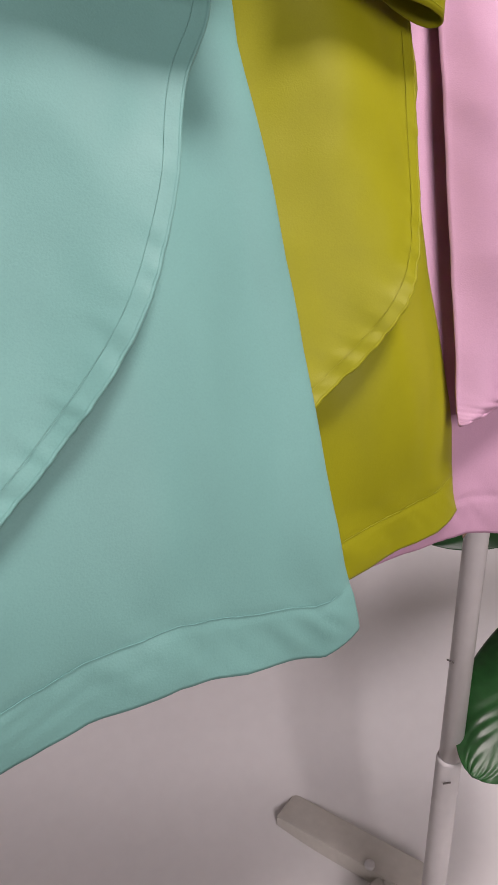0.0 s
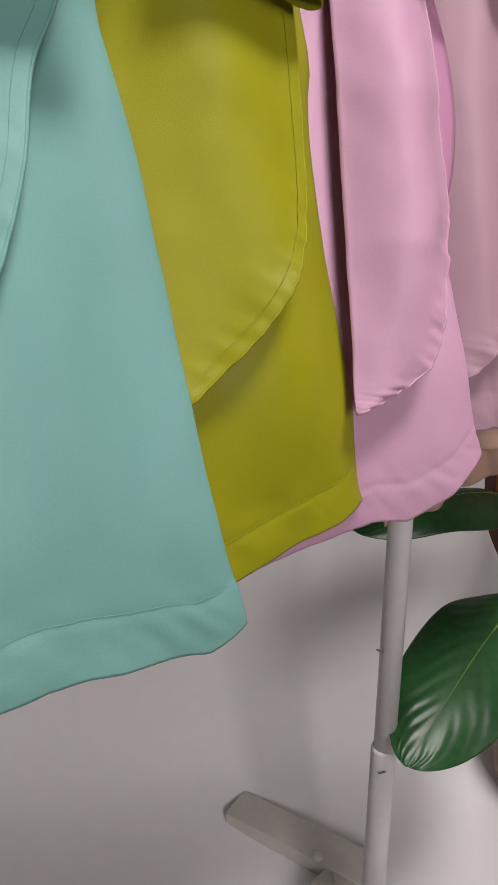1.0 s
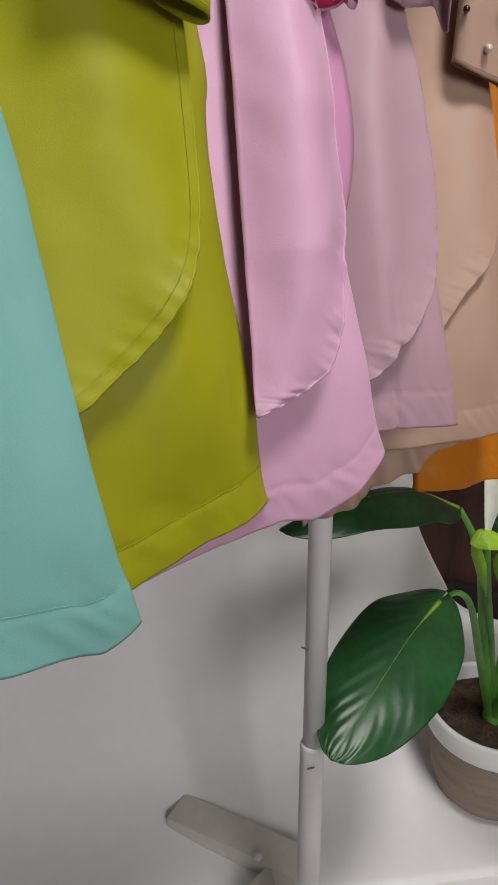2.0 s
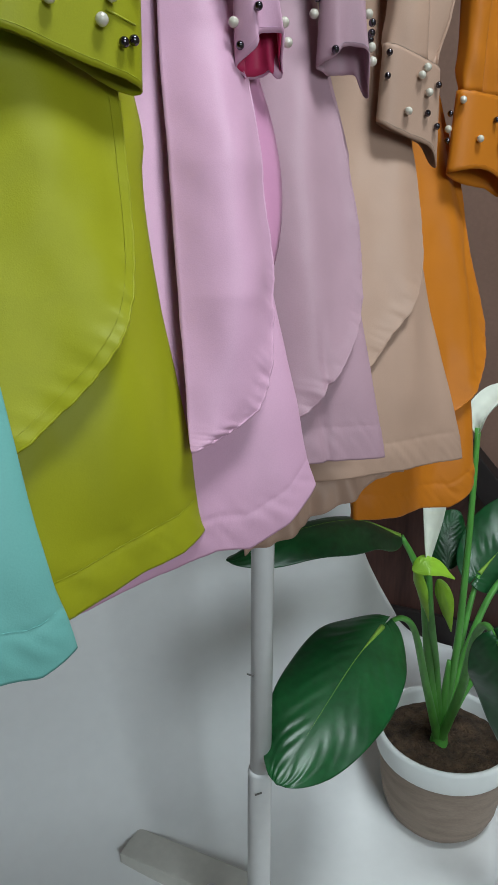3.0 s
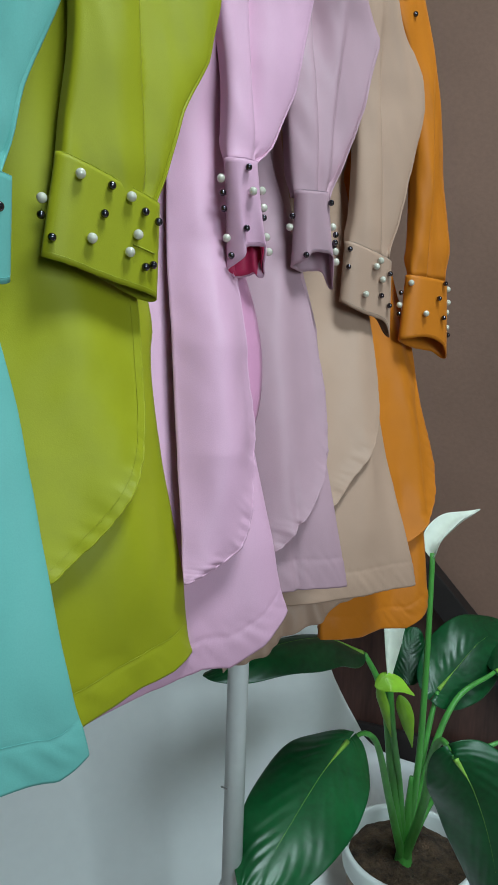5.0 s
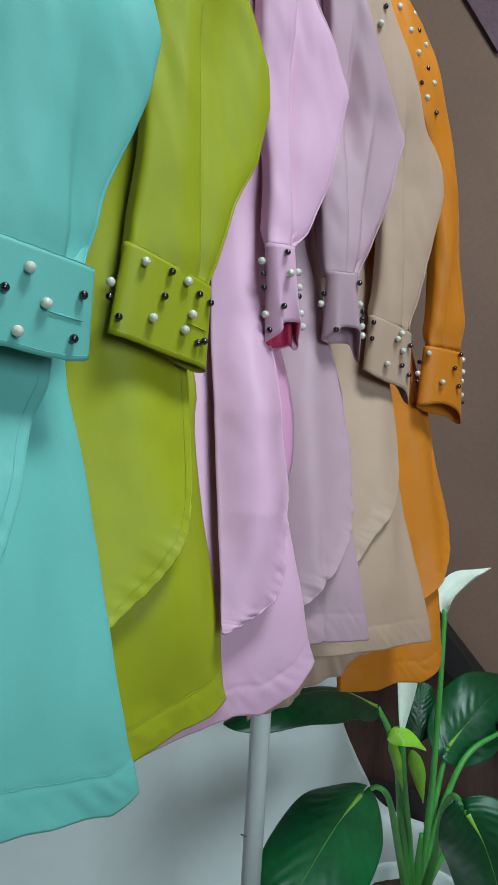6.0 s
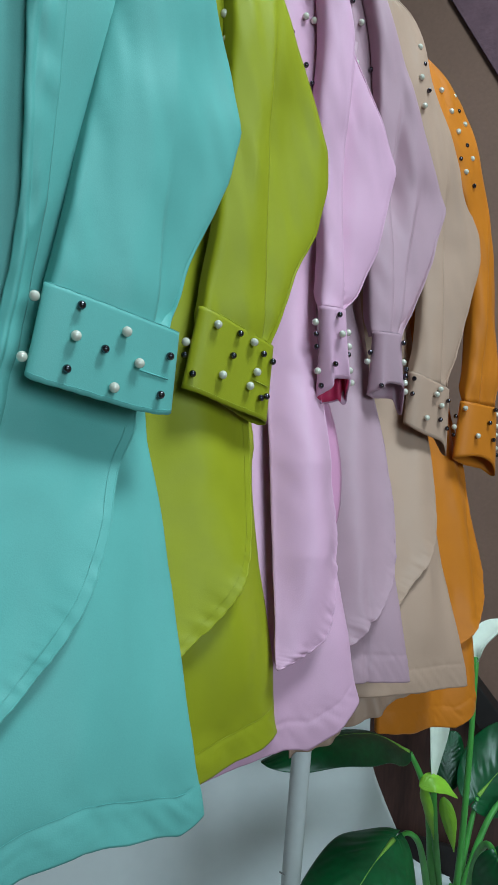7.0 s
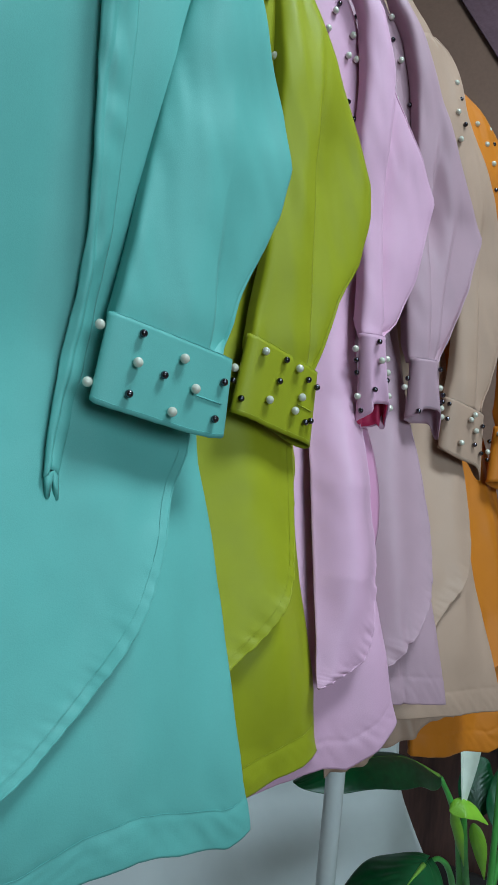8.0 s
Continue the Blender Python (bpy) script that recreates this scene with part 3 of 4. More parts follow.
SPECS["mauve"] = dict(
    at=(0.282, 0.47, 0.73, 10), cloth=MAUVE, thread=THREAD_M, lean=0.115, upper=1.25, left=-0.30, seed=4, depth=0.03,
    side=[(0.004, -0.004), (-0.004, 0.051), (-0.005, 0.106), (-0.002, 0.125), (0.005, 0.168), (0.008, 0.213), (0.01, 0.257)] + UPPER_SIDE,
    hem=[(-0.3, 0.001), (-0.063, 0.001), (-0.038, 0), (0.006, -0.004)],
    flap=[(-0.05, 0.7), (-0.035, 0.45), (-0.012, 0.31), (-0.002, 0.257), (0, 0.213), (-0.001, 0.168), (-0.01, 0.12), (-0.02, 0.097), (-0.04, 0.073), (-0.056, 0.059), (-0.074, 0.043), (-0.12, 0.03), (-0.28, 0.02)],
    flap_top=0.45, sink=0.0, lift=0.013, folds=[(-0.036, 0.020, -0.010, 0.08, 0.40), (-0.033, 0.004, 0.004, -0.1, 0.09), (-0.09, 0.02, 0.012, 0.0, 0.9)],
    sleeve=[(0.358, -0.024, 0.018, 0.085), (0.41, -0.026, 0.045, 0.095), (0.456, -0.025, 0.065, 0.105), (0.528, -0.020, 0.086, 0.12), (0.572, -0.015, 0.065, 0.12), (0.638, -0.020, 0.030, 0.12), (0.706, -0.030, -0.002, 0.12), (0.758, -0.046, -0.028, 0.121), (0.81, -0.085, -0.065, 0.128)],
    creases=[(0.002, 0.008, 0.36, 0.66, 0.030), (0.018, 0.045, 0.36, 0.56, 0.014)], sleeve_slope=-0.02, sleeve_depth=0.030,
    cuff=[(-0.024, 0.362), (0.009, 0.362), (0.019, 0.296), (-0.024, 0.295)], cuff_at=0.076, cuff_depth=0.022, cuff_drop=0.005, ruffle=0.003, tip=0.018, arch=0.012,
    white=[(-0.05, 0.5), (1.05, 0.55), (1.05, 0.2), (1.08, 0.05)],
    dark=[(0.85, 0.85), (0.0, 0.65), (0.95, 0.42), (0.88, 0.3), (1.05, 0.28), (0.2, 0.1)])
SPECS["beige"] = dict(
    at=(0.395, 0.557, 0.695, 15), cloth=BEIGE, thread=THREAD_B, lean=0.115, upper=1.15, left=-0.27, seed=5, depth=0.035,
    side=[(0.006, -0.005), (-0.007, 0.07), (-0.008, 0.13), (-0.004, 0.181), (0.004, 0.233), (0.01, 0.276)] + UPPER_SIDE,
    hem=[(-0.27, -0.008), (-0.149, -0.006), (-0.087, -0.003), (-0.04, -0.003), (0.008, -0.005)],
    flap=[(-0.05, 0.7), (-0.035, 0.45), (-0.005, 0.32), (-0.004, 0.267), (-0.008, 0.22), (-0.02, 0.176), (-0.046, 0.142), (-0.078, 0.115), (-0.103, 0.093), (-0.15, 0.08), (-0.25, 0.065)],
    flap_top=0.45, sink=0.0, lift=0.011, folds=[(-0.042, 0.022, -0.009, 0.08, 0.40), (-0.16, 0.02, 0.012, -0.1, 0.1), (-0.19, 0.012, -0.010, -0.1, 0.1)],
    sleeve=[(0.352, -0.045, 0.018, 0.088), (0.395, -0.034, 0.032, 0.092), (0.45, -0.030, 0.045, 0.097), (0.525, -0.027, 0.064, 0.104), (0.559, -0.028, 0.056, 0.104), (0.662, -0.060, 0.004, 0.108), (0.744, -0.105, -0.036, 0.114), (0.825, -0.16, -0.062, 0.122)],
    creases=[(0.002, -0.004, 0.355, 0.64, 0.028)], sleeve_slope=-0.02,
    cuff=[(-0.045, 0.366), (0.015, 0.348), (0.017, 0.277), (-0.050, 0.298)], cuff_at=0.084, cuff_depth=0.020, flat=4, cuff_drop=-0.006, tip=0.014,
    white=[(0.6, 0.88), (0.52, 0.76), (0.65, 0.6), (0.35, 0.27)],
    dark=[(0.05, 0.88), (0.05, 0.6), (0.82, 0.75), (0.65, 0.35), (0.82, 0.25)],
    cap_beads=[(-0.060, 0.775, True), (-0.052, 0.755, False), (-0.058, 0.735, True), (-0.045, 0.722, False), (-0.052, 0.70, True)])
SPECS["orange"] = dict(
    at=(0.45, 0.63, 0.645, 18), cloth=ORANGE, thread=THREAD_R, lean=0.085, upper=1.1, left=-0.155, seed=6, depth=0.035,
    side=[(0.004, -0.011), (0.003, 0.074), (0.01, 0.15), (0.018, 0.23), (0.023, 0.284)] + UPPER_SIDE,
    hem=[(-0.155, -0.021), (-0.107, -0.027), (-0.028, -0.032), (0.006, -0.013)],
    flap=[(-0.05, 0.7), (-0.02, 0.45), (0.02, 0.33), (0.027, 0.284), (0.025, 0.231), (0.029, 0.192), (0.03, 0.153), (0.017, 0.115), (-0.022, 0.079), (-0.07, 0.065), (-0.2, 0.05)],
    flap_top=0.45, sink=0.0, lift=0.012, folds=[(-0.018, 0.020, -0.009, 0.08, 0.40), (-0.05, 0.03, 0.008, -0.1, 0.1)],
    sleeve=[(0.385, -0.010, 0.053, 0.05), (0.43, -0.006, 0.056, 0.05), (0.555, -0.010, 0.034, 0.052), (0.63, -0.028, 0.012, 0.055), (0.716, -0.085, -0.018, 0.06), (0.778, -0.115, -0.042, 0.072), (0.825, -0.14, -0.085, 0.082)],
    creases=[(0.016, 0.008, 0.375, 0.64, 0.014)],
    cuff=[(-0.010, 0.388), (0.052, 0.383), (0.058, 0.303), (-0.018, 0.316)], cuff_at=0.046, cuff_depth=0.024, cuff_drop=0.006, tip=0.008, arch=0.006,
    white=[(0.05, 0.87), (-0.05, 0.5), (0.33, 0.42), (1.0, 0.9), (1.0, 0.7), (1.02, 0.55), (1.02, 0.32)],
    dark=[(-0.08, 0.7), (0.75, 0.95), (0.6, 0.7), (0.72, 0.42), (-0.05, 0.35), (1.0, 0.2)],
    cap_beads=[(-0.085, 0.785, True), (-0.07, 0.795, False), (-0.06, 0.785, True), (-0.055, 0.765, False), (-0.07, 0.76, True), (-0.045, 0.75, True), (-0.06, 0.735, True), (-0.045, 0.72, False), (-0.035, 0.705, True), (-0.055, 0.70, False), (-0.045, 0.685, True), (-0.03, 0.67, False)])
LABELS = {
    "teal": "teal crepe long tunic with pearl-beaded cuff, hanging on the rack",
    "olive": "olive lime crepe long tunic with pearl-beaded cuff, hanging on the rack",
    "pink": "pale pink crepe long tunic with crimson cuff lining, hanging",
    "mauve": "dusty mauve crepe long tunic with beaded cuff, hanging",
    "beige": "beige taupe crepe long tunic with beaded cuff, hanging",
    "orange": "burnt orange crepe long tunic with beaded yoke, hanging"}
MADE = {}
for key, spec in SPECS.items():
    MADE[key] = tunic(spec, LABELS[key])

# longer back panel of the beige tunic, creased above its hem
root, front, side = MADE["beige"]
rows = []
for v in np.linspace(0, 1, 26):
    row = []
    for px in np.linspace(-0.21, -0.045, 76):
        low = np.interp(px, [-0.21, -0.149, -0.107, -0.075, -0.045], [-0.078, -0.058, -0.040, -0.029, -0.018])
        h = low + (0.06 - low) * v
        w = math.sin(px * 210 + 6 * v) * 0.5 + math.sin(px * 95 + 2) + noise.noise((px * 80, v * 3, 4.0))
        row.append((px, 0.034 + 0.006 * w * (1 - 0.5 * v) + 0.10 * v * 0.3, h))
    rows.append(row)
link("back_panel", *sheet(rows), BEIGE, root, thick=0.0014)

# hanging tie belt on the teal tunic
root, front, side = MADE["teal"]
tl = spline([(0.80, -0.148), (0.586, -0.143), (0.464, -0.137), (0.391, -0.135), (0.32, -0.142), (0.246, -0.153)], 90)
tr = spline([(0.80, -0.120), (0.594, -0.115), (0.481, -0.115), (0.394, -0.117), (0.32, -0.124), (0.246, -0.140)], 90)
rows = []
for (h, l), (h2, r) in zip(tl, tr):
    row = []
    for s in np.linspace(0, 1, 17):
        px = l + (r - l) * s
        fold = 0.0035 * math.tanh((s - 0.30 - 0.12 * math.sin(23 * h)) * 14) - 0.004 * math.sin(math.pi * s)
        row.append((px, front(px, h, float(side(h))) - 0.010 + fold + 0.003 * noise.noise((h * 42, s * 2.0, 7.0)), h - 0.012 * abs(s - 0.45) * (h < 0.26)))
    rows.append(row)
tie = link("tie_belt", *sheet(rows), TEAL, root, "narrow teal self-fabric tie belt", thick=0.0018)
# forked end of the tie
for dx, dz in ((-0.004, -0.019), (0.003, -0.020)):
    e = rows[-1]
    c = Vector(e[8])
    v = [Vector(e[1 if dx < 0 else 8]), Vector(e[8 if dx < 0 else 15]), c + Vector((dx, -0.003, dz)), c + Vector((dx + 0.002, -0.001, dz * 0.95))]
    link("tie_end", v, [(0, 1, 3, 2)], TEAL, tie, thick=0.003)

# small button at the pink overlay's corner
root, front, side = MADE["pink"]
link("button", *tube([(-0.111, front(-0.111, 0.04, 0) - 0.009, 0.040), (-0.111, front(-0.111, 0.04, 0) - 0.004, 0.040)], 0.004, 14), BUTTON, root)


# ---- hangers and the rack ----
RAIL_Z = 1.64
POLE = Vector((0.203, 0.565, 0))
RAIL_DIR = Vector((0.70, 0.714, 0))


def hanger(key):
    spec = SPECS[key]
    x, y, z, turn = spec["at"]
    m = pose(x, y, z, 0, 0, turn)
    root = new("hanger")
    root.matrix_basis = m
    tagged(root, "white plastic clothes hanger inside a tunic's shoulders", "hanger", group="hangers on the rail")
    yc = spec["lean"] * spec["upper"] + 0.022
    cx = -0.26
    half = 0.12
    pts = spline([(cx - half, yc, TOP - 0.035), (cx - 0.09, yc, TOP + 0.005), (cx, yc, TOP + 0.055), (cx + 0.09, yc, TOP + 0.005), (cx + half, yc, TOP - 0.035)], 30)
    link("shoulder_bar", *tube(pts, 0.007, 10), HANGER, root)
    top = RAIL_Z - z + 0.014
    hook = [(cx, yc, TOP + 0.055), (cx, yc, top - 0.035)] + [(cx + 0.016 - 0.016 * math.cos(a), yc, top - 0.02 + 0.018 * math.sin(a)) for a in np.linspace(0, 3.6, 12)]
    link("hook", *tube(hook, 0.002, 8), HANGER, root)
    return root


for key in SPECS:
    hanger(key)

rack = new("garment_rack")
rack.matrix_basis = pose(*POLE)
tagged(rack, "white painted garment rack with scuffed pole and flat feet", "garment rack")
link("pole", *tube([(0, 0, 0.02), (0.0, 0, 0.352), (0.0, 0, 0.356)], [0.0128, 0.0128, 0.0118], 20), RACK_WHITE, rack)
link("upper_pole", *tube([(0.001, 0, 0.355), (0.002, 0.004, 0.62), (0.012, 0.12, RAIL_Z + 0.01)], 0.0112, 20), RACK_WHITE, rack)
end = -RAIL_DIR * 1.15
link("rail", *tube([Vector((0.012, 0.12, RAIL_Z)) + RAIL_DIR * 0.03, Vector((0, 0, RAIL_Z)) + end], 0.0125, 20), RACK_WHITE, rack)
link("far_pole", *tube([end * 0.98, end * 0.98 + Vector((0, 0, RAIL_Z))], 0.0125, 20), RACK_WHITE, rack)
for (dx, dy, dz, ang) in ((-0.0115, -0.004, 0.475, 0.6), (-0.004, -0.0127, 0.335, -0.3)):
    c = Vector((dx, dy, dz))
    pts = [c + Vector((0.004 * math.cos(ang) * s, -0.001, -0.003 * math.sin(ang) * s)) for s in (-1, 0, 1)]
    link("scuff", *tube(pts, 0.0009, 6), SCUFF, rack)
# flat feet on the floor
fa, fb = Vector((0.055, 0.815, 0.013)), Vector((0.235, 0.69, 0.013))
d = (fb - fa)
ang = math.degrees(math.atan2(d.y, d.x))
c = (fa + fb) / 2 - POLE
block("foot", (d.length, 0.052, 0.026), pose(c.x, c.y, 0.0135, 0, 0, ang), RACK_CREAM, rack, 0.003)
c2 = Vector((0.145, 0.66, 0)) - POLE
block("foot_brace", (0.16, 0.03, 0.02), pose(c2.x - 0.02, c2.y - 0.02, 0.0105, 0, 0, ang + 75), RACK_CREAM, rack, 0.003)
block("base_bar", (0.03, 0.24, 0.022), pose(0.0, 0.02, 0.0115, 0, 0, 4), RACK_CREAM, rack, 0.003)
link("foot_bolt", *tube([(0.165 - POLE.x, 0.712 - POLE.y, 0.026), (0.165 - POLE.x, 0.712 - POLE.y, 0.031)], 0.007, 12), RACK_WHITE, rack)

# ---- dark wooden panel leaning by the brown wall ----
panel = new("wooden_panel")
tagged(panel, "dark red-brown wooden panel with black leaning edge bar", "panel")
def on_wall(s, h, off):
    return W0 + WD * s + Vector((0, 0, h)) + Vector((-0.557, -0.83, 0)).normalized() * off
pts = [on_wall(-0.5, 0.0, 0.05), on_wall(0.45, 0.0, 0.05), on_wall(0.20, 0.30, 0.045), on_wall(0.0, 0.52, 0.04), on_wall(-0.5, 0.95, 0.04)]
v = pts + [p + Vector((0.557, 0.83, 0)).normalized() * 0.02 for p in pts]
link("board", v, [(0, 1, 2, 3, 4), (9, 8, 7, 6, 5)] + [(i, i + 5, (i + 1) % 5 + 5, (i + 1) % 5) for i in range(5)], DARK_WOOD, panel, smooth=False)
b0, b1 = on_wall(0.50, 0.02, 0.065), on_wall(-0.15, 0.72, 0.055)
dv = b1 - b0
q = dv.to_track_quat("X", "Z").to_matrix().to_4x4()
block("edge_bar", (dv.length, 0.05, 0.055), Matrix.Translation((b0 + b1) / 2) @ q, BLACK_WOOD, panel, 0.003)
k0, k1 = on_wall(-0.5, 0.05, 0.07), on_wall(0.6, 0.05, 0.07)
dv = k1 - k0
block("kick_board", (dv.length, 0.012, 0.09), Matrix.Translation((k0 + k1) / 2) @ dv.to_track_quat("X", "Z").to_matrix().to_4x4(), BLACK_WOOD, panel, 0.002)

# ---- potted plant ----
POT = Vector((0.545, 0.815, 0))
pot = new("potted_plant")
pot.matrix_basis = pose(*POT)
tagged(pot, "peace lily with glossy leaves in a white-rimmed cement pot", "potted plant")


def lathe(profile, n=48, wobble=0.0):
    return sheet([[(1.05 * r * math.cos(2 * math.pi * k / n), 1.05 * r * math.sin(2 * math.pi * k / n), zz) for k in range(n)] for r, zz in profile], closed=True)


link("pot_body", *lathe([(0.001, 0.0), (0.055, 0.0), (0.066, 0.004), (0.076, 0.016), (0.084, 0.038), (0.089, 0.07), (0.092, 0.105), (0.0935, 0.124)]), POT_BODY, pot, "rough taupe cement pot")
link("pot_rim", *lathe([(0.0935, 0.122), (0.0965, 0.1235), (0.0985, 0.127), (0.100, 0.140), (0.1005, 0.156), (0.0995, 0.160), (0.096, 0.1615), (0.0925, 0.160), (0.091, 0.154), (0.088, 0.12)]), POT_RIM, pot, "white glazed rim band")
rows = [[(r * math.cos(a), r * math.sin(a), 0.141 + 0.006 * noise.noise((r * 40 * math.cos(a), r * 40 * math.sin(a), 0.5)) + 0.004 * noise.noise((r * 140 * math.cos(a), r * 140 * math.sin(a), 1.5)) - 0.006 * (r / 0.09) ** 2) for a in np.linspace(0, 2 * math.pi, 48, endpoint=False)] for r in np.linspace(0.001, 0.095, 26)]
link("soil", *sheet(rows, closed=True), SOIL, pot, "brown crumbly peat")


def leaf(path, normal, width, cup=0.25, wave=0.0007, mat=LEAF, n_veins=9, lobed=0.0, vein=True, pointed=False):
    """A leaf along a midrib path (world places); normal: the way its upper face looks."""
    mid = spline([Vector(p) - POT for p in path], 110)
    nrm = Vector(normal).normalized()
    rows = []
    for i, p in enumerate(mid):
        s = i / (len(mid) - 1)
        d = Vector(mid[min(i + 1, 109)] - mid[max(i - 1, 0)]).normalized()
        side = d.cross(nrm).normalized()
        up = side.cross(d).normalized()
        w = width * (math.sin(math.pi * s ** 0.88) ** 0.55) + 0.001
        if pointed:
            w = width * math.sin(math.pi * s ** (0.65 if pointed is True else pointed)) ** 1.1 + 0.0006
        row = []
        for v in np.linspace(-1, 1, 49):
            ripple = wave * (0.5 + 0.9 * noise.noise((9 * s, 4 * v, width * 90))) * math.cos(2 * math.pi * n_veins * (s - 0.42 * abs(v) + 0.04 * noise.noise((5 * s, 3 * v, width * 50)))) * min(1, abs(v) * 3) * (1 - abs(v) ** 4)
            edge = 0.05 * width * math.sin(17 * s + 3 * v) * abs(v) ** 2
            back = lobed * width * abs(v) ** 1.5 * (1 - s) ** 3
            row.append(Vector(p) + side * w * v - d * back + up * (-cup * w * v * v * (1 if cup > 0 else 1) + 0.10 * w * (1 - abs(v)) ** 2 * -0.4 + ripple * min(1, width / 0.06) + edge))
        rows.append(row)
    ob = link("leaf", *sheet(rows), mat, pot, thick=0.0009)
    if vein:
        link("midrib", *tube([Vector(r[24]) + 0.0006 * nrm for r in rows[2:84:3]], [0.0034 * max(0, 1 - i / 9) + 0.0005 * (1 - i / 30) for i in range(28)], 6), VEIN, ob)
    return ob


def stalk(path, r0, r1, name="stalk", mat=STALK):
    pts = spline([Vector(p) - POT for p in path], 26)
    return link(name, *tube(pts, [0.86 * (r0 + (r1 - r0) * i / 25) for i in range(26)], 10), mat, pot)


B = Vector((0.535, 0.81, 0.135))
stalk([B, B + Vector((0.0, -0.002, 0.05)), B + Vector((0.003, -0.002, 0.15))], 0.017, 0.004, "stem")
# leaf over the floor towards the rack pole
leaf([(0.385, 0.695, 0.430), (0.330, 0.64, 0.424), (0.268, 0.575, 0.403), (0.212, 0.522, 0.372)], (-0.25, -0.60, 0.75), 0.063, lobed=0.3)
stalk([B, (0.49, 0.78, 0.27), (0.455, 0.755, 0.375), (0.425, 0.735, 0.412), (0.385, 0.695, 0.428)], 0.008, 0.003)
# dark leaf arching behind the hems
leaf([(0.43, 0.765, 0.515), (0.36, 0.74, 0.555), (0.27, 0.70, 0.565), (0.185, 0.675, 0.545)], (-0.1, -0.15, 0.98), 0.040, cup=0.6)
stalk([B, (0.505, 0.80, 0.27), (0.475, 0.78, 0.42), (0.454, 0.77, 0.473), (0.43, 0.765, 0.515)], 0.010, 0.004)
# broad leaf nearest the camera
leaf([(0.482, 0.595, 0.458), (0.506, 0.585, 0.415), (0.534, 0.58, 0.335), (0.56, 0.575, 0.215)], (-0.62, -0.66, 0.42), 0.058, lobed=0.3)
stalk([B, (0.535, 0.76, 0.27), (0.505, 0.69, 0.395), (0.486, 0.635, 0.455), (0.482, 0.595, 0.458)], 0.009, 0.004)
# leaf rising at the back
leaf([(0.60, 0.86, 0.395), (0.648, 0.885, 0.422), (0.702, 0.91, 0.452), (0.77, 0.94, 0.462)], (-0.25, -0.80, 0.55), 0.062, lobed=0.35)
stalk([B, (0.56, 0.83, 0.25), (0.58, 0.845, 0.335), (0.60, 0.86, 0.395)], 0.009, 0.004)
# more stalks, their leaves far to the side
leaf([(0.70, 0.86, 0.42), (0.76, 0.87, 0.44), (0.83, 0.87, 0.43), (0.90, 0.86, 0.38)], (0.0, -0.3, 0.95), 0.06)
stalk([B, (0.565, 0.82, 0.27), (0.62, 0.84, 0.385), (0.70, 0.86, 0.42)], 0.008, 0.004)
leaf([(0.72, 0.80, 0.345), (0.78, 0.79, 0.36), (0.85, 0.78, 0.34), (0.92, 0.77, 0.29)], (0.1, -0.2, 0.95), 0.055)
stalk([B, (0.575, 0.81, 0.235), (0.63, 0.805, 0.31), (0.72, 0.80, 0.345)], 0.007, 0.0035)
leaf([(0.585, 0.93, 0.37), (0.59, 0.95, 0.40), (0.605, 0.97, 0.43), (0.62, 0.98, 0.45)], (-0.3, -0.8, 0.3), 0.030, vein=False)
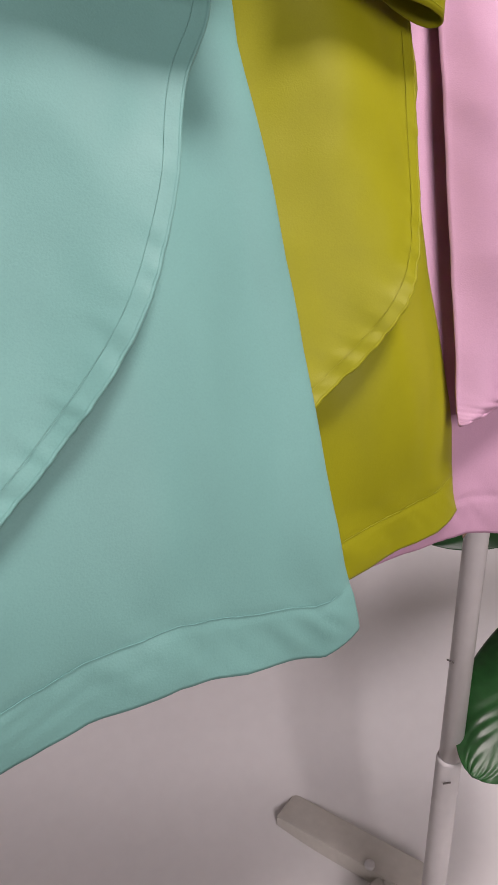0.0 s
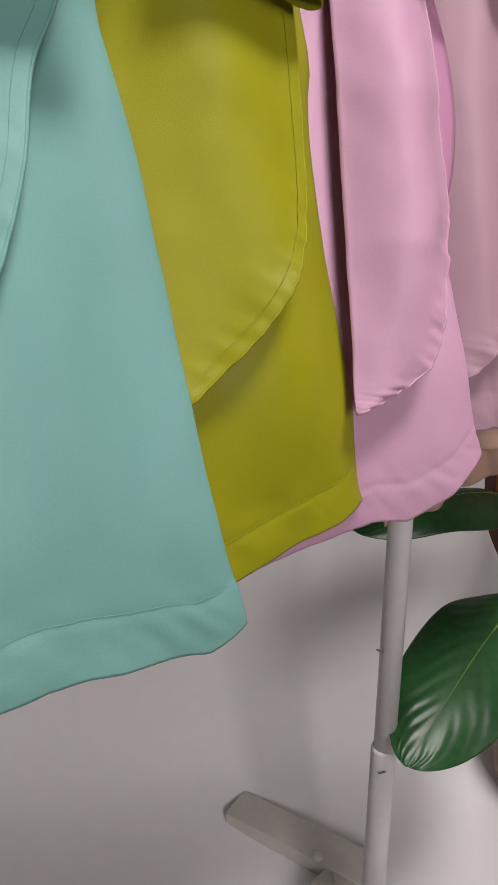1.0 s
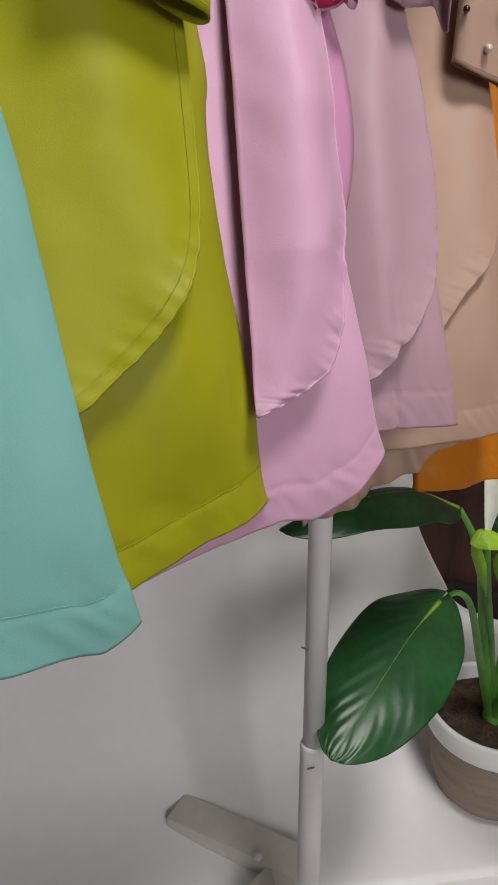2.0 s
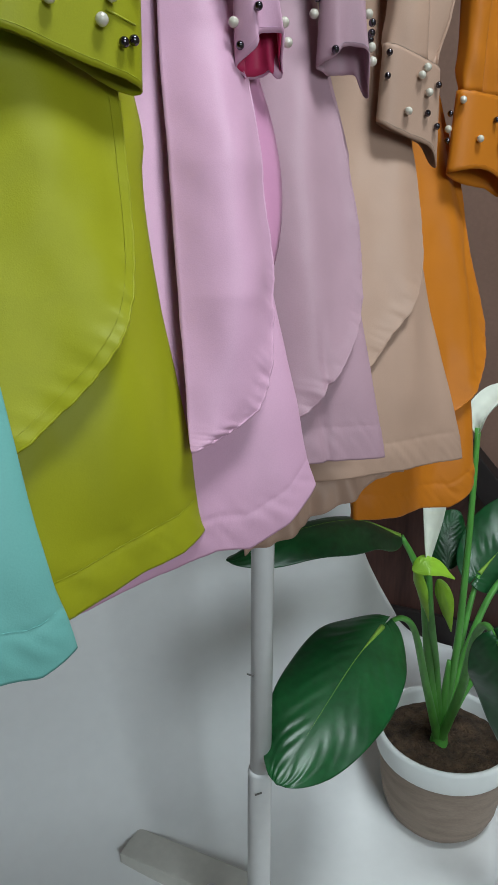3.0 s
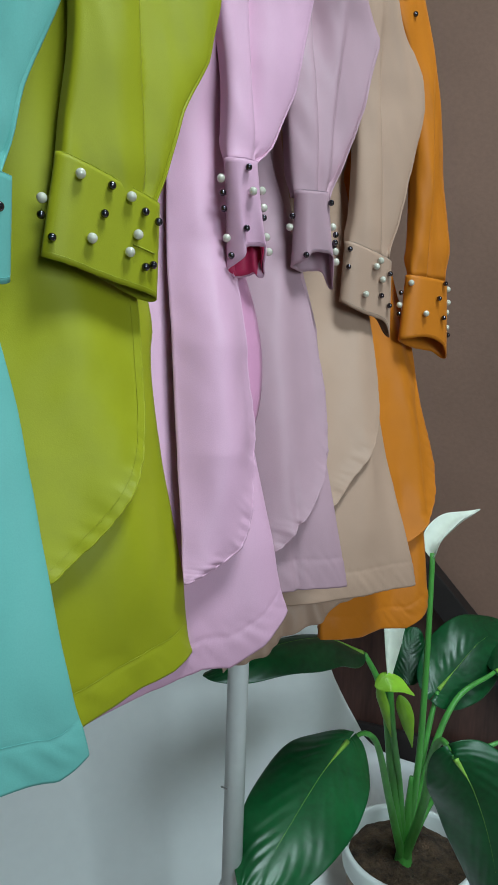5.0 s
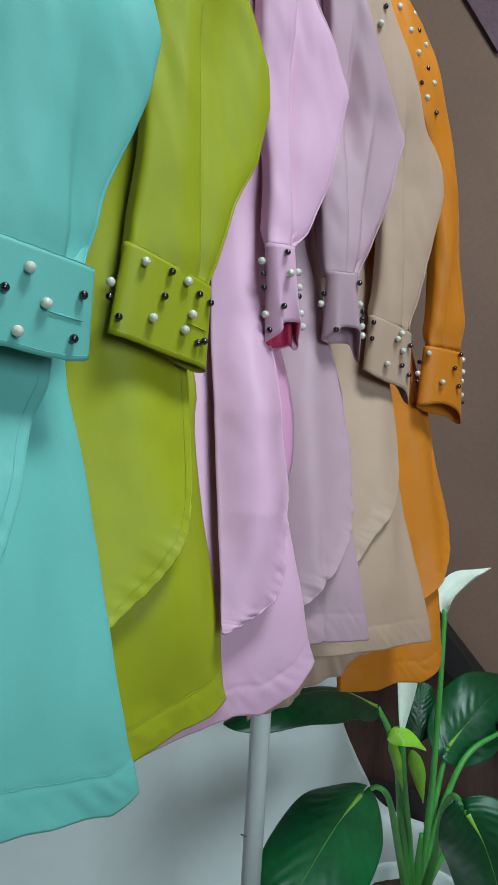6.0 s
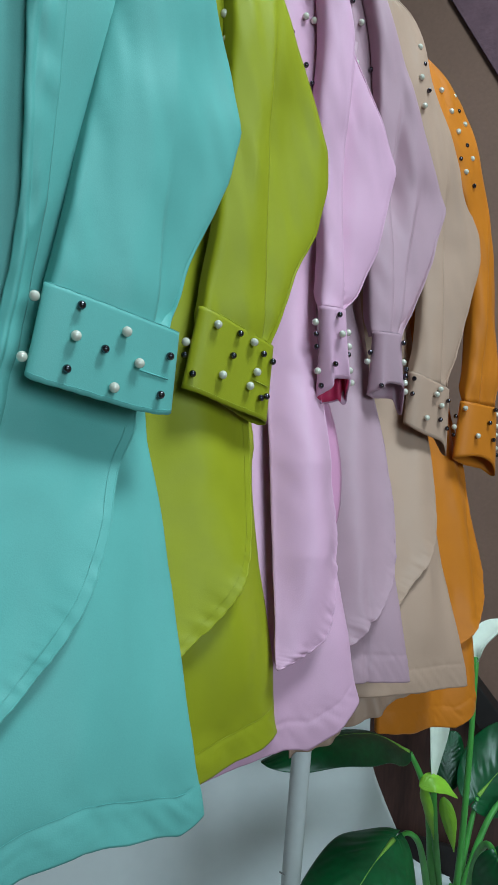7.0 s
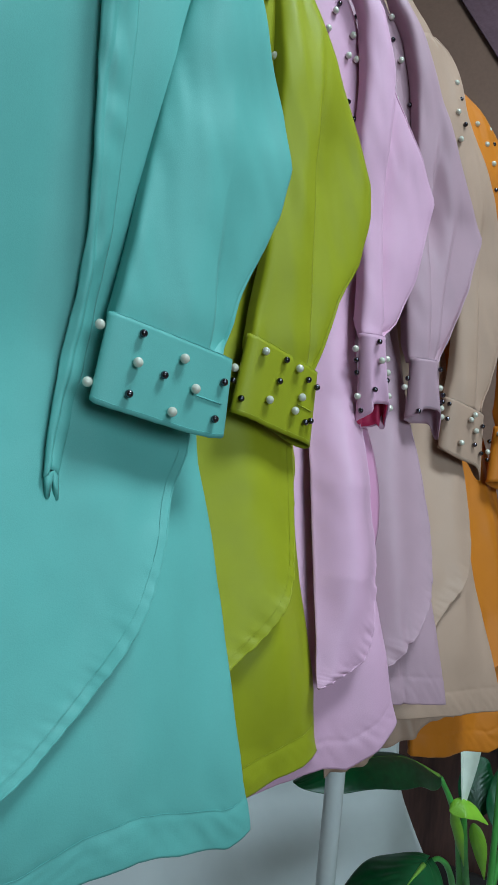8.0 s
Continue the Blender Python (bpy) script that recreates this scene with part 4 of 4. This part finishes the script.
# young lime leaves on the middle stalk
leaf([(0.444, 0.755, 0.470), (0.464, 0.752, 0.478), (0.484, 0.750, 0.470), (0.502, 0.748, 0.455)], (0.0, -0.55, 0.85), 0.015, cup=0.15, mat=LIME, vein=False, pointed=True)
leaf([(0.484, 0.757, 0.452), (0.492, 0.755, 0.425), (0.500, 0.755, 0.398), (0.508, 0.755, 0.37)], (-0.55, -0.6, 0.2), 0.011, cup=0.4, mat=LIME, vein=False, pointed=True)
leaf([(0.448, 0.755, 0.472), (0.453, 0.752, 0.448), (0.462, 0.752, 0.42), (0.474, 0.755, 0.39)], (-0.9, -0.4, 0.2), 0.010, cup=0.4, mat=LIME, vein=False, pointed=True)


def flower(path, normal, width, cup):
    """A white spathe: a pointed petal folded up into a trough."""
    ob = leaf(path, normal, width, cup=cup, wave=0.0004, mat=SPATHE, n_veins=5, vein=False, pointed=0.9)
    ob.name = "flower"
    return ob


flower([(0.5415, 0.80, 0.638), (0.549, 0.803, 0.664), (0.585, 0.82, 0.684), (0.640, 0.845, 0.700)], (-0.45, -0.35, 0.8), 0.0165, -1.1)
stalk([B, (0.546, 0.805, 0.30), (0.545, 0.80, 0.48), (0.542, 0.80, 0.648)], 0.007, 0.0045)
flower([(0.470, 0.765, 0.466), (0.463, 0.765, 0.575), (0.455, 0.765, 0.685), (0.445, 0.765, 0.80)], (0.1, -1.0, 0.1), 0.019, -0.9)
stalk([B, (0.515, 0.80, 0.27), (0.485, 0.775, 0.39), (0.470, 0.765, 0.478)], 0.008, 0.005)

# ---- added window behind the camera, and ceiling panel ----
win = new("added_window")
win.matrix_basis = pose(0.90, -2.4, 1.0, 0, 0, -90)
tagged(win, "unseen white framed window, added to light the backdrop", "window", kind="structure")
for nm, size, at in (("window_frame", (0.05, 1.1, 0.05), (0.03, 0, 0.025)), ("window_frame", (0.05, 1.1, 0.05), (0.03, 0, 1.235)),
                     ("window_frame", (0.05, 0.05, 1.16), (0.03, -0.525, 0.63)), ("window_frame", (0.05, 0.05, 1.16), (0.03, 0.525, 0.63)), ("window_sill", (0.16, 1.16, 0.03), (0.0, 0, -0.012))):
    block(nm, size, pose(*at), GLASS_WHITE, win, 0.004)
lamp = new("ceiling_panel")
lamp.matrix_basis = pose(0.58, -0.16, 2.6)
tagged(lamp, "square flat ceiling light panel, switched on", "ceiling light")
block("frame", (0.58, 0.58, 0.02), pose(0, 0, -0.012), GLASS_WHITE, lamp, 0.003)
block("diffuser", (0.52, 0.52, 0.006), pose(0, 0, -0.0255), LAMP_GLOW, lamp, 0.001)
